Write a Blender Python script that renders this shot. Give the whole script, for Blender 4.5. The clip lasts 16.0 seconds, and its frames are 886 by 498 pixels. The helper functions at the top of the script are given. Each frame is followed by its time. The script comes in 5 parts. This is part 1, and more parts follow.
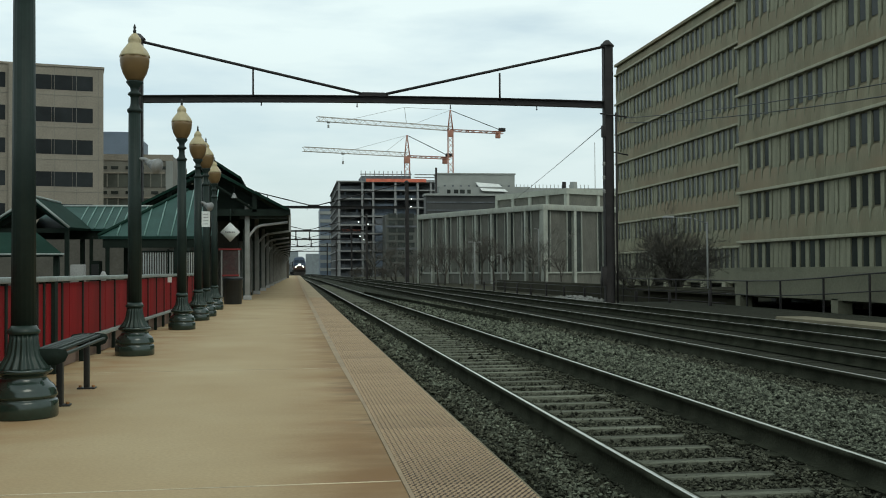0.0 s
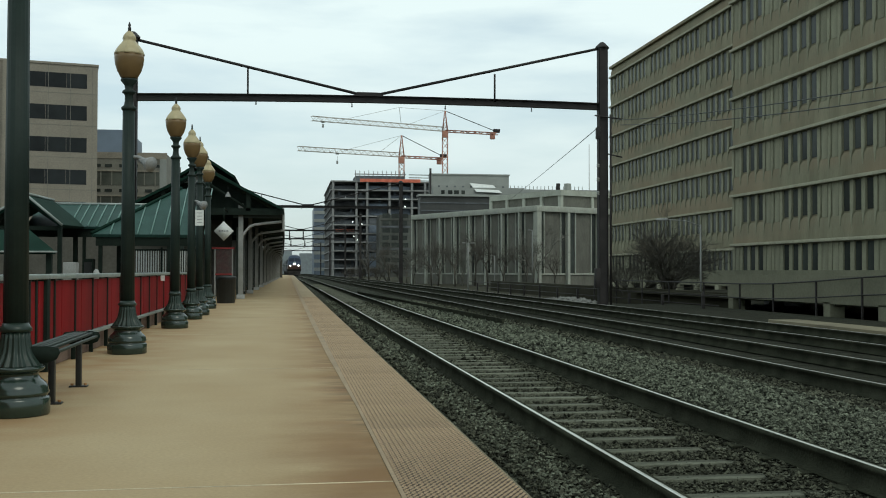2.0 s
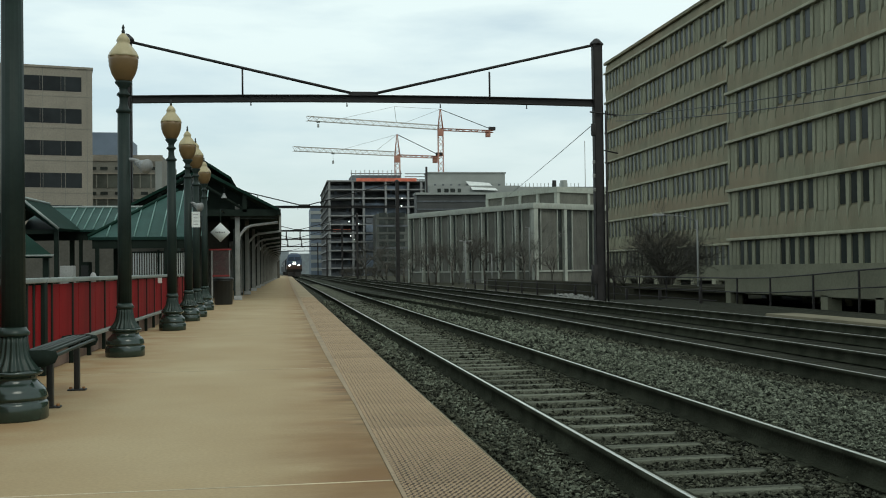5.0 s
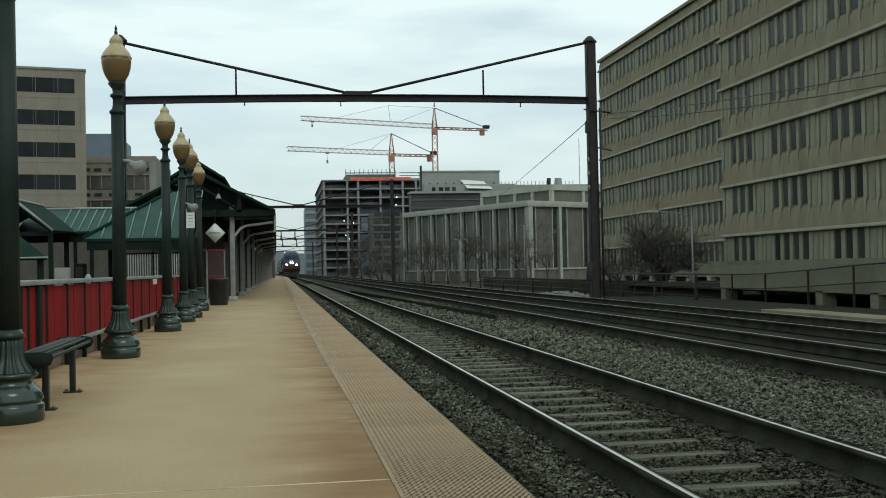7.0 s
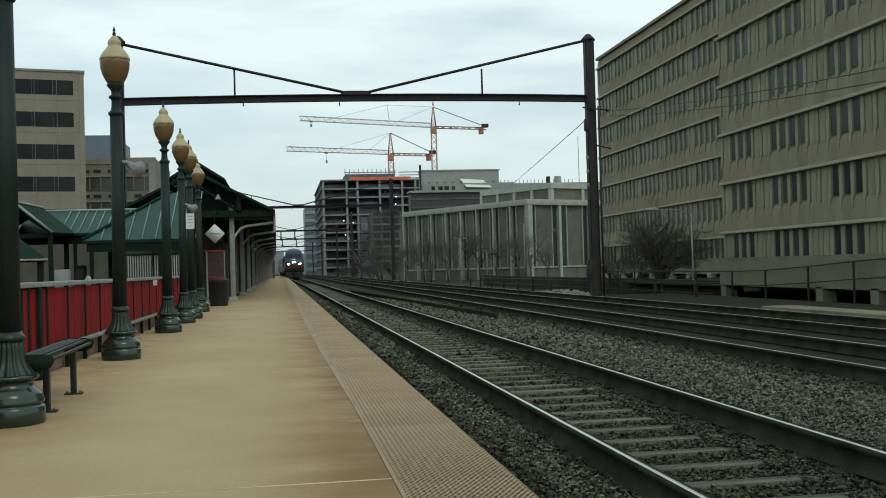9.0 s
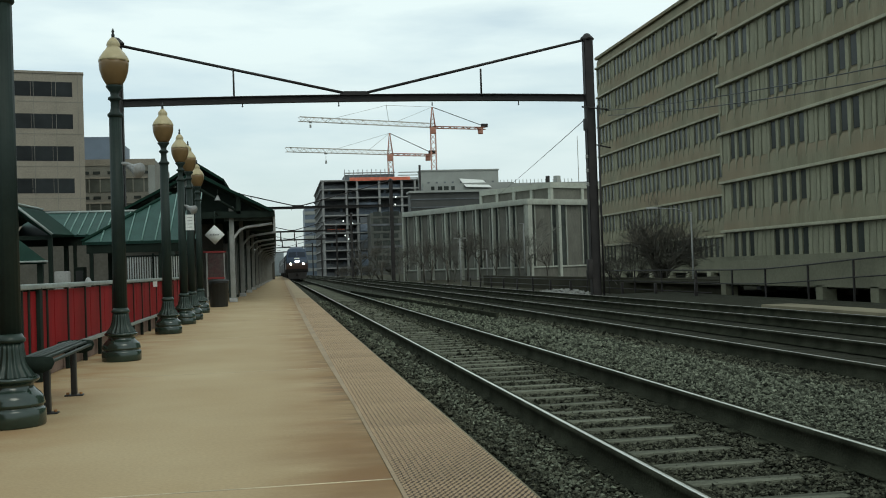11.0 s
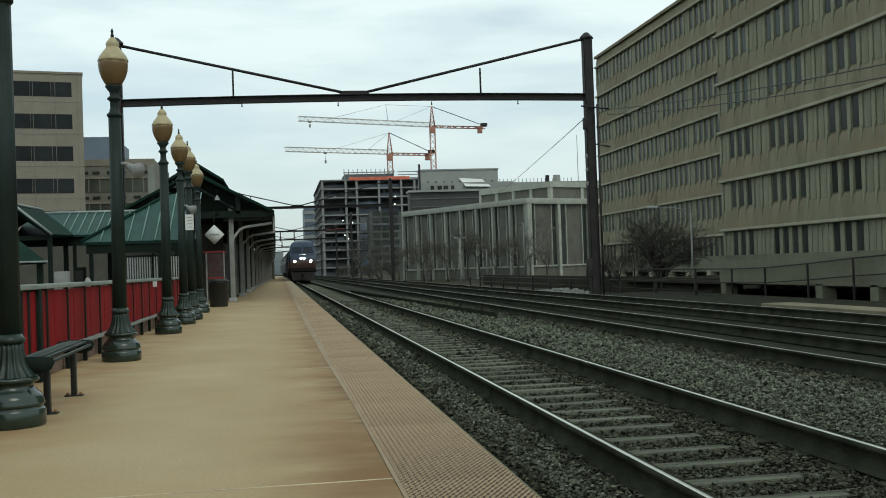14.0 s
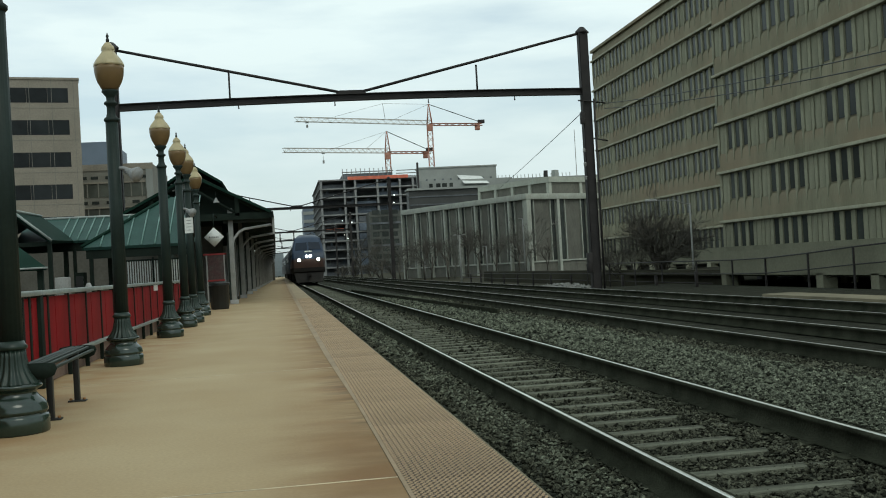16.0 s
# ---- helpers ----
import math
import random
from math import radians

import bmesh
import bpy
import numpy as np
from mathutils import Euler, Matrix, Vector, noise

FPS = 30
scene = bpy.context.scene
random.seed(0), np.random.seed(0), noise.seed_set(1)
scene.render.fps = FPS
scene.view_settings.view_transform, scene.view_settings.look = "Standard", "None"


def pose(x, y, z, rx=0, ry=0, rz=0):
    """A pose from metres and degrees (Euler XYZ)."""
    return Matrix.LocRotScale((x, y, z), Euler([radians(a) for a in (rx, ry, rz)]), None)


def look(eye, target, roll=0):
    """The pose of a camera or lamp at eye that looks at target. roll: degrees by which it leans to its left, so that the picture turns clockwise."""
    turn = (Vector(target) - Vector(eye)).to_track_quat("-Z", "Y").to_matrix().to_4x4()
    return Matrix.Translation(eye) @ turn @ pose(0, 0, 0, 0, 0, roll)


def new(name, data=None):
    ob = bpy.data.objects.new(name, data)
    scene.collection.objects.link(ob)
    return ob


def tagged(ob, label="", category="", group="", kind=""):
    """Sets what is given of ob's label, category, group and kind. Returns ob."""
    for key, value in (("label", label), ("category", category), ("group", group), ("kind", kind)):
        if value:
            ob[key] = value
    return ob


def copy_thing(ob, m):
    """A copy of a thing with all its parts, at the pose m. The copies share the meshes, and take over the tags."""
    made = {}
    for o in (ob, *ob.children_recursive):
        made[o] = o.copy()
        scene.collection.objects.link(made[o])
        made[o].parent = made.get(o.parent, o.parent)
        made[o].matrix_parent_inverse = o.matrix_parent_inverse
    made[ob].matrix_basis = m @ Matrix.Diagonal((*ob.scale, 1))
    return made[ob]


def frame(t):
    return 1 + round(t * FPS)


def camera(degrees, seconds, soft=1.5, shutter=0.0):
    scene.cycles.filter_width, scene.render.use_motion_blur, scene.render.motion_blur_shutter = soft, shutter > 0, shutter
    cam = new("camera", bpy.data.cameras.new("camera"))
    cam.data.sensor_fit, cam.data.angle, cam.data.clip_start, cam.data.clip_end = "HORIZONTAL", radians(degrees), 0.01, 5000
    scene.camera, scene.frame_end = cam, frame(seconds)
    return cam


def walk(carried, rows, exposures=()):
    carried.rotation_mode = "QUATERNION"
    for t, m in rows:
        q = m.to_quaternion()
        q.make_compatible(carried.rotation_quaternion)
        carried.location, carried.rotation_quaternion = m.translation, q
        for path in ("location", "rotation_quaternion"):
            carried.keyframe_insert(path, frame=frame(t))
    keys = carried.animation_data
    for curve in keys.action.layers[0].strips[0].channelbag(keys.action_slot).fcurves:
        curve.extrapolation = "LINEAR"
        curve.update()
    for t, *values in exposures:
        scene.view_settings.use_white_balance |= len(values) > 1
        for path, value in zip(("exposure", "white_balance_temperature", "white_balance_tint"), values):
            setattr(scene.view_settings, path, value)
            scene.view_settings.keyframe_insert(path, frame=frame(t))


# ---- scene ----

# ---- camera ----
cam = camera(47.08, 16.0, soft=1.0)
EYE = Vector((0.0, 0.0, 1.07))


def turned(yaw, pitch, roll):
    a, b = radians(yaw), radians(pitch)
    way = Vector((math.sin(a) * math.cos(b), math.cos(a) * math.cos(b), math.sin(b)))
    return look(EYE, EYE + way * 10, roll)


PATH = [
    (0.0, 8.284, 1.189, -0.374), (0.5, 8.283, 1.115, -0.914), (1.0, 8.179, 1.104, -1.093), (1.5, 8.172, 1.107, -1.098),
    (1.7, 8.172, 1.120, -0.950), (1.9, 8.300, 1.175, -0.350), (2.0, 8.638, 1.220, 0.059), (2.5, 8.671, 1.209, -0.028),
    (3.0, 8.647, 1.133, -0.809), (3.3, 8.650, 1.150, -0.650), (3.4, 8.680, 1.260, 0.300), (3.5, 8.693, 1.317, 0.679),
    (3.6, 8.693, 1.330, 0.800), (3.7, 8.693, 1.220, 0.000), (4.0, 8.695, 1.148, -0.602), (6.5, 9.079, 1.074, -1.033),
    (7.0, 9.080, 1.050, -1.204), (7.5, 9.086, 1.033, -1.446), (8.0, 9.074, 0.998, -1.561), (8.5, 9.052, 0.976, -1.691),
    (9.0, 9.085, 0.996, -1.636), (11.5, 9.095, 0.994, -1.939), (12.0, 9.094, 0.990, -1.948), (12.5, 9.091, 0.940, -2.125),
    (13.0, 9.102, 0.960, -2.085), (13.5, 9.094, 0.950, -2.158), (14.0, 9.110, 0.963, -2.008), (14.5, 9.080, 0.956, -1.948),
    (15.0, 9.091, 0.953, -2.012), (15.5, 9.085, 0.938, -2.108), (15.7, 9.095, 0.885, -2.650), (15.9, 9.104, 0.830, -3.210), (16.0, 9.104, 0.826, -3.253)]
walk(cam, [(t, turned(a, b, c)) for t, a, b, c in PATH], [(0.0, 0.0, 6450, -2.0), (16.0, 0.0, 6450, -2.0)])

# ---- sky and sun ----
SUN_TURN, SUN_HIGH = 150, 48      # degrees clockwise from the track's direction, and above the horizon
world = bpy.data.worlds.new("overcast_sky")
scene.world = world
world.use_nodes = True
wn, wl = world.node_tree.nodes, world.node_tree.links
wn.clear()
w_out = wn.new("ShaderNodeOutputWorld")
w_sky = wn.new("ShaderNodeTexSky")
w_sky.sky_type, w_sky.sun_disc = "NISHITA", False
w_sky.sun_elevation, w_sky.sun_rotation = radians(SUN_HIGH), radians(SUN_TURN)
w_sky.dust_density = 2.0
w_blue = wn.new("ShaderNodeBackground")
w_blue.inputs["Strength"].default_value = 0.13
w_cloud = wn.new("ShaderNodeBackground")
w_cloud.inputs["Color"].default_value = (0.86, 0.935, 0.985, 1)
w_co = wn.new("ShaderNodeTexCoord")
w_map = wn.new("ShaderNodeMapping")
w_map.inputs["Scale"].default_value = (2.0, 2.0, 9.0)
w_map.inputs["Rotation"].default_value = (0.12, 0.05, 0.3)
w_noise = wn.new("ShaderNodeTexNoise")
w_noise.inputs["Scale"].default_value = 2.2
w_noise.inputs["Detail"].default_value = 6
w_ramp = wn.new("ShaderNodeMapRange")
w_ramp.inputs["From Min"].default_value, w_ramp.inputs["From Max"].default_value = 0.32, 0.6
w_ramp.inputs["To Min"].default_value, w_ramp.inputs["To Max"].default_value = 0.58, 1.0
w_sep = wn.new("ShaderNodeSeparateXYZ")
w_up = wn.new("ShaderNodeMapRange")        # an overcast sky is a little darker towards the horizon
w_up.inputs["From Min"].default_value, w_up.inputs["From Max"].default_value = 0.0, 0.22
w_up.inputs["To Min"].default_value, w_up.inputs["To Max"].default_value = 0.81, 1.02
wl.new(w_co.outputs["Generated"], w_sep.inputs["Vector"])
wl.new(w_sep.outputs["Z"], w_up.inputs["Value"])
wl.new(w_up.outputs["Result"], w_cloud.inputs["Strength"])
w_mix = wn.new("ShaderNodeMixShader")
wl.new(w_co.outputs["Generated"], w_map.inputs["Vector"])
wl.new(w_map.outputs["Vector"], w_noise.inputs["Vector"])
wl.new(w_noise.outputs["Fac"], w_ramp.inputs["Value"])
wl.new(w_ramp.outputs["Result"], w_mix.inputs["Fac"])
wl.new(w_sky.outputs["Color"], w_blue.inputs["Color"])
wl.new(w_blue.outputs["Background"], w_mix.inputs[1])
wl.new(w_cloud.outputs["Background"], w_mix.inputs[2])
wl.new(w_mix.outputs["Shader"], w_out.inputs["Surface"])

sun_data = bpy.data.lights.new("sun", "SUN")
sun_data.energy, sun_data.angle, sun_data.color = 0.6, radians(25), (1.0, 0.95, 0.86)
sun = new("sun", sun_data)
sa, sh = radians(SUN_TURN), radians(SUN_HIGH)
sun.matrix_world = look((math.sin(sa) * math.cos(sh) * 100, math.cos(sa) * math.cos(sh) * 100, math.sin(sh) * 100), (0, 0, 0))


# ---- materials ----
def mat(name, col, rough=0.7, metal=0.0, var=0.25, scale=1.5, fine=40.0, fvar=0.15, bump=0.15, stretch=(1, 1, 1), tint=None, emit=0.0, each=0.0, spec=0.3):
    """A surface with variation at two scales and fine relief; tint: a second colour that the large scale mixes in; each: spread from piece to piece."""
    m = bpy.data.materials.new(name)
    m.use_nodes = True
    n, l = m.node_tree.nodes, m.node_tree.links
    bsdf = n["Principled BSDF"]
    co = n.new("ShaderNodeTexCoord")
    mp = n.new("ShaderNodeMapping")
    mp.inputs["Scale"].default_value = stretch
    l.new(co.outputs["Object"], mp.inputs["Vector"])
    big, small = n.new("ShaderNodeTexNoise"), n.new("ShaderNodeTexNoise")
    big.inputs["Scale"].default_value, big.inputs["Detail"].default_value = scale, 5
    small.inputs["Scale"].default_value, small.inputs["Detail"].default_value = fine, 3
    for q in (big, small):
        l.new(mp.outputs["Vector"], q.inputs["Vector"])
    c = Vector(col)
    lo, hi = (c * (1 - var), c * (1 + var)) if tint is None else (Vector(tint), c)
    ramp = n.new("ShaderNodeMapRange")
    ramp.inputs["From Min"].default_value, ramp.inputs["From Max"].default_value = 0.32, 0.68
    l.new(big.outputs["Fac"], ramp.inputs["Value"])
    mix = n.new("ShaderNodeMix")
    mix.data_type = "RGBA"
    mix.inputs["A"].default_value, mix.inputs["B"].default_value = (*lo, 1), (*hi, 1)
    l.new(ramp.outputs["Result"], mix.inputs["Factor"])
    hsv = n.new("ShaderNodeHueSaturation")
    val = n.new("ShaderNodeMapRange")
    val.inputs["From Min"].default_value, val.inputs["From Max"].default_value = 0.25, 0.75
    val.inputs["To Min"].default_value, val.inputs["To Max"].default_value = 1 - fvar, 1 + fvar
    l.new(small.outputs["Fac"], val.inputs["Value"])
    last = val.outputs["Result"]
    if each:
        info = n.new("ShaderNodeObjectInfo")
        er = n.new("ShaderNodeMapRange")
        er.inputs["To Min"].default_value, er.inputs["To Max"].default_value = 1 - each, 1 + each
        l.new(info.outputs["Random"], er.inputs["Value"])
        mul = n.new("ShaderNodeMath")
        mul.operation = "MULTIPLY"
        l.new(last, mul.inputs[0])
        l.new(er.outputs["Result"], mul.inputs[1])
        last = mul.outputs[0]
    l.new(last, hsv.inputs["Value"])
    l.new(mix.outputs["Result"], hsv.inputs["Color"])
    l.new(hsv.outputs["Color"], bsdf.inputs["Base Color"])
    bsdf.inputs["Roughness"].default_value, bsdf.inputs["Metallic"].default_value = rough, metal
    bsdf.inputs["Specular IOR Level"].default_value = spec
    if bump:
        bp = n.new("ShaderNodeBump")
        bp.inputs["Strength"].default_value, bp.inputs["Distance"].default_value = bump, 0.02
        l.new(small.outputs["Fac"], bp.inputs["Height"])
        l.new(bp.outputs["Normal"], bsdf.inputs["Normal"])
    if emit:
        bsdf.inputs["Emission Color"].default_value = (*col, 1)
        bsdf.inputs["Emission Strength"].default_value = emit
    return m


def gravel(name, col, cell=22.0):
    """Crushed stone: a cell pattern gives each stone its own tone and relief."""
    m = mat(name, col, 0.95, var=0.2, scale=0.7, fine=60, bump=0.0, spec=0.05)
    n, l = m.node_tree.nodes, m.node_tree.links
    bsdf = n["Principled BSDF"]
    co = n.new("ShaderNodeTexCoord")
    vo = n.new("ShaderNodeTexVoronoi")
    vo.inputs["Scale"].default_value = cell
    l.new(co.outputs["Object"], vo.inputs["Vector"])
    old = bsdf.inputs["Base Color"].links[0].from_socket
    hs = n.new("ShaderNodeHueSaturation")
    sep = n.new("ShaderNodeSeparateColor")
    mr = n.new("ShaderNodeMapRange")
    mr.inputs["To Min"].default_value, mr.inputs["To Max"].default_value = 0.35, 1.7
    l.new(vo.outputs["Color"], sep.inputs["Color"])
    l.new(sep.outputs["Red"], mr.inputs["Value"])
    l.new(mr.outputs["Result"], hs.inputs["Value"])
    l.new(old, hs.inputs["Color"])
    l.new(hs.outputs["Color"], bsdf.inputs["Base Color"])
    bp = n.new("ShaderNodeBump")
    bp.inputs["Strength"].default_value, bp.inputs["Distance"].default_value = 0.9, 0.05
    bp.invert = True
    l.new(vo.outputs["Distance"], bp.inputs["Height"])
    l.new(bp.outputs["Normal"], bsdf.inputs["Normal"])
    return m


M = dict(
    concrete=mat("platform_concrete", (0.40, 0.312, 0.182), 0.85, tint=(0.35, 0.258, 0.14), scale=0.55, fine=45, fvar=0.10, bump=0.08, stretch=(1.0, 1.1, 1)),
    kerbdull=mat("dull_kerb", (0.16, 0.14, 0.09), 0.9, scale=0.8),
    dullrail=mat("dull_rail_steel", (0.38, 0.36, 0.33), 0.45, 0.6, var=0.15, scale=2, bump=0.02),
    glasspanel=mat("grey_glass_panel", (0.10, 0.105, 0.10), 0.03, var=0.1, scale=0.8, fvar=0.02, bump=0.0, spec=0.6),
    rubble=mat("pale_rubble", (0.19, 0.19, 0.175), 0.9, var=0.3, scale=2),
    strip=mat("far_warning_strip", (0.32, 0.25, 0.15), 0.8, var=0.12, scale=0.8, fine=20),
    joint=mat("joint_sealant", (0.46, 0.385, 0.26), 0.8),
    edgeline=mat("worn_edge_strip", (0.275, 0.205, 0.128), 0.8, var=0.15, scale=1.5),
    kerb=mat("edge_concrete", (0.42, 0.34, 0.23), 0.85),
    # tile ground set much darker than the domes to raise the dot contrast
    tactile=mat("tactile_tile", (0.062, 0.042, 0.027), 0.85, tint=(0.045, 0.03, 0.019), scale=0.8, fine=30, each=0.07),
    dome=mat("worn_dome", (0.345, 0.25, 0.155), 0.7, var=0.12, scale=1.2, fine=30, each=0.08),
    ground=mat("dry_ground", (0.045, 0.043, 0.03), 0.95, scale=0.2, fine=8, spec=0.05),
    paving=mat("plaza_paving", (0.045, 0.043, 0.032), 0.9, scale=0.4, spec=0.05),
    ballast=gravel("ballast", (0.040, 0.043, 0.032)),
    stone=mat("ballast_stone", (0.068, 0.073, 0.054), 0.95, var=0.3, scale=9, fine=60, fvar=0.5, bump=0.2, spec=0.05),
    innerstone=mat("oily_stone", (0.042, 0.043, 0.031), 0.95, var=0.3, scale=9, fine=60, fvar=0.5, bump=0.2, spec=0.05),
    dirt=mat("oily_ballast", (0.028, 0.029, 0.021), 0.95, var=0.3, scale=2, fine=30, fvar=0.5, bump=0.8, spec=0.05),
    tie=mat("weathered_tie", (0.155, 0.16, 0.122), 0.9, tint=(0.05, 0.051, 0.039), scale=3, fine=40, fvar=0.45, stretch=(0.4, 3, 3), each=0.2, bump=0.4, spec=0.05),
    railside=mat("rail_rust", (0.034, 0.036, 0.025), 0.95, var=0.35, scale=3, bump=0.5, spec=0.02),
    railtop=mat("rail_steel", (0.62, 0.62, 0.56), 0.38, 0.85, var=0.08, scale=2, fine=30, fvar=0.05, bump=0.02),
    green=mat("dark_green_paint", (0.017, 0.031, 0.023), 0.15, var=0.15, scale=4, fine=30, fvar=0.1, bump=0.02, spec=0.6),
    greenshaft=mat("weathered_green_paint", (0.014, 0.023, 0.019), 0.5, var=0.15, scale=4, fine=30, fvar=0.1, bump=0.04, spec=0.2),
    greenbell=mat("satin_green_paint", (0.016, 0.028, 0.021), 0.32, var=0.15, scale=4, fine=30, fvar=0.1, bump=0.03, spec=0.3),
    greendull=mat("dull_dark_green_steel", (0.012, 0.018, 0.014), 0.8, var=0.2, scale=3, bump=0.04, spec=0.1),
    plainwall=mat("plain_grey_concrete", (0.175, 0.172, 0.12), 0.9, var=0.12, scale=0.6, fine=9, fvar=0.12),
    redtwig=mat("red_brown_twigs", (0.11, 0.045, 0.035), 0.95, var=0.3, bump=0.1),
    greenflat=mat("dark_green_steel", (0.023, 0.032, 0.026), 0.6, var=0.2, bump=0.05),
    amber=mat("amber_globe", (0.155, 0.098, 0.042), 0.3, var=0.1, scale=5, fine=30, fvar=0.05, bump=0.0),
    cream=mat("cream_globe_cap", (0.40, 0.335, 0.195), 0.35, var=0.08, scale=6, fine=30, fvar=0.05, bump=0.0),
    red=mat("red_panel_paint", (0.195, 0.008, 0.011), 0.6, var=0.18, scale=2.5, fine=25, fvar=0.1, bump=0.03, stretch=(1, 1, 0.3), spec=0.1),
    galv=mat("galvanised_rail", (0.27, 0.30, 0.28), 0.55, 0.2, var=0.12, scale=4, bump=0.04),
    greypaint=mat("grey_paint", (0.235, 0.235, 0.22), 0.6, var=0.12, scale=3),
    palegrey=mat("pale_grey_panel", (0.34, 0.34, 0.33), 0.7, var=0.15, scale=2),
    brickcurb=mat("pinkish_curb", (0.20, 0.14, 0.11), 0.9, scale=3),
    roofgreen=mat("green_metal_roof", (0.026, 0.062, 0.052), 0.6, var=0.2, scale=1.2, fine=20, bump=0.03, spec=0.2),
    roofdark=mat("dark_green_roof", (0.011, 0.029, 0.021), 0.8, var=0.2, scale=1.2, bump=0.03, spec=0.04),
    # seams painted paler than the roof to carry their highlights
    seam=mat("highlit_roof_seam", (0.14, 0.24, 0.21), 0.4, var=0.1),
    trimwhite=mat("white_trim", (0.55, 0.57, 0.55), 0.6, var=0.1),
    black=mat("black_plastic", (0.022, 0.023, 0.022), 0.45, var=0.2, bump=0.03),
    steel=mat("dark_structural_steel", (0.022, 0.019, 0.018), 0.6, var=0.3, scale=2, bump=0.08),
    precast=mat("precast_concrete", (0.252, 0.243, 0.165), 0.9, tint=(0.175, 0.168, 0.11), scale=0.9, fine=14, fvar=0.12, bump=0.1, stretch=(1, 1, 0.22)),
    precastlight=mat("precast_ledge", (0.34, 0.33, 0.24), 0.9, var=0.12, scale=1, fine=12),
    fin=mat("precast_fin", (0.26, 0.257, 0.18), 0.9, tint=(0.175, 0.17, 0.115), scale=1.2, fine=12, stretch=(1, 1, 0.3), each=0.08),
    glassdark=mat("dark_window_glass", (0.036, 0.041, 0.037), 0.18, var=0.3, scale=0.6, bump=0.0, each=0.3, spec=0.12),
    ribbon=mat("dark_ribbon_glass", (0.020, 0.023, 0.024), 0.25, var=0.3, scale=0.4, bump=0.0, each=0.25, spec=0.1),
    glassband=mat("grey_green_glass", (0.085, 0.09, 0.075), 0.3, var=0.3, scale=0.4, bump=0.0, spec=0.2),
    blind=mat("blank_bay_panel", (0.225, 0.222, 0.155), 0.85, var=0.15, stretch=(1, 1, 0.3), each=0.12),
    tan=mat("tan_stone", (0.25, 0.222, 0.178), 0.85, var=0.08, scale=0.5, fine=6),
    tan2=mat("tan_brick", (0.19, 0.182, 0.152), 0.85, var=0.1, scale=0.5, fine=6),
    bluegrey=mat("blue_grey_cladding", (0.13, 0.16, 0.20), 0.5, var=0.1, scale=0.3),
    marble=mat("white_marble", (0.34, 0.35, 0.30), 0.75, var=0.12, scale=0.5, fine=5, stretch=(1, 1, 0.4)),
    greypanel=mat("grey_stone_panel", (0.125, 0.122, 0.102), 0.8, var=0.18, scale=0.6, fine=5, stretch=(1, 1, 0.4)),
    greywall=mat("grey_wall", (0.28, 0.29, 0.27), 0.8, var=0.08, scale=0.4),
    darkwall=mat("dark_wall", (0.056, 0.057, 0.054), 0.6, var=0.2, scale=0.3),
    dusk=mat("dark_brown_glazing", (0.085, 0.087, 0.076), 0.6, var=0.35, scale=0.2, fine=2),
    raw=mat("raw_concrete", (0.23, 0.23, 0.225), 0.9, var=0.15, scale=0.3, fine=3),
    # core colour holds the interior shade, lifted towards distance haze
    core=mat("shaded_hazy_core", (0.115, 0.122, 0.13), 0.9, var=0.35, scale=0.25, fine=2),
    wrap=mat("blue_grey_wrap", (0.13, 0.155, 0.19), 0.6, var=0.3, scale=0.25, fine=2),
    orange=mat("orange_safety_net", (0.60, 0.16, 0.10), 0.8, var=0.2, scale=0.6),
    craneorange=mat("crane_orange_paint", (0.38, 0.18, 0.125), 0.6, var=0.15),
    cranewhite=mat("crane_pale_paint", (0.46, 0.41, 0.35), 0.6, var=0.15),
    bark=mat("bare_bark", (0.085, 0.078, 0.064), 0.95, var=0.3, bump=0.1),
    palebark=mat("pale_bark", (0.15, 0.147, 0.125), 0.95, var=0.3, bump=0.1),
    locoblue=mat("loco_blue_paint", (0.020, 0.035, 0.064), 0.35, var=0.12, scale=1, bump=0.02),
    locored=mat("loco_red_stripe", (0.065, 0.036, 0.028), 0.4, var=0.15, scale=1, bump=0.02),
    locogrey=mat("loco_silver_paint", (0.17, 0.17, 0.17), 0.4, 0.2, var=0.12, scale=1, bump=0.02),
    coachgrey=mat("coach_grey_steel", (0.03, 0.034, 0.04), 0.6, 0.0, var=0.12, scale=1, bump=0.02),
    # the haze of distance is put into this backdrop colour
    haze=mat("hazy_distance", (0.21, 0.235, 0.245), 0.9, var=0.12, scale=0.05, fine=0.6),
    retain=mat("grey_brown_render", (0.09, 0.084, 0.069), 0.9, var=0.15, scale=0.8, fine=8),
    grime=mat("running_gear_grime", (0.018, 0.016, 0.014), 0.8, var=0.3),
    headlight=mat("headlight_glow", (1.0, 0.92, 0.78), 0.3, var=0, fvar=0, bump=0, emit=14),
    worklight=mat("work_light_glow", (0.95, 1.0, 1.0), 0.3, var=0, fvar=0, bump=0, emit=2.5),
    sign=mat("white_sign", (0.62, 0.63, 0.60), 0.6, var=0.06),
    ink=mat("grey_lettering", (0.10, 0.10, 0.10), 0.6, var=0.05),
    locoglass=mat("dark_cab_glass", (0.012, 0.019, 0.032), 0.35, var=0.1, bump=0.0, spec=0.2),
    signred=mat("red_sign", (0.22, 0.03, 0.03), 0.5, var=0.1),
    poster=mat("poster_print", (0.06, 0.024, 0.024), 0.5, tint=(0.06, 0.05, 0.045), scale=3, fine=20, fvar=0.3, bump=0),
    horn=mat("pale_horn_plastic", (0.26, 0.265, 0.26), 0.5, var=0.08),
    wire=mat("old_copper_wire", (0.05, 0.055, 0.052), 0.6, var=0.1),
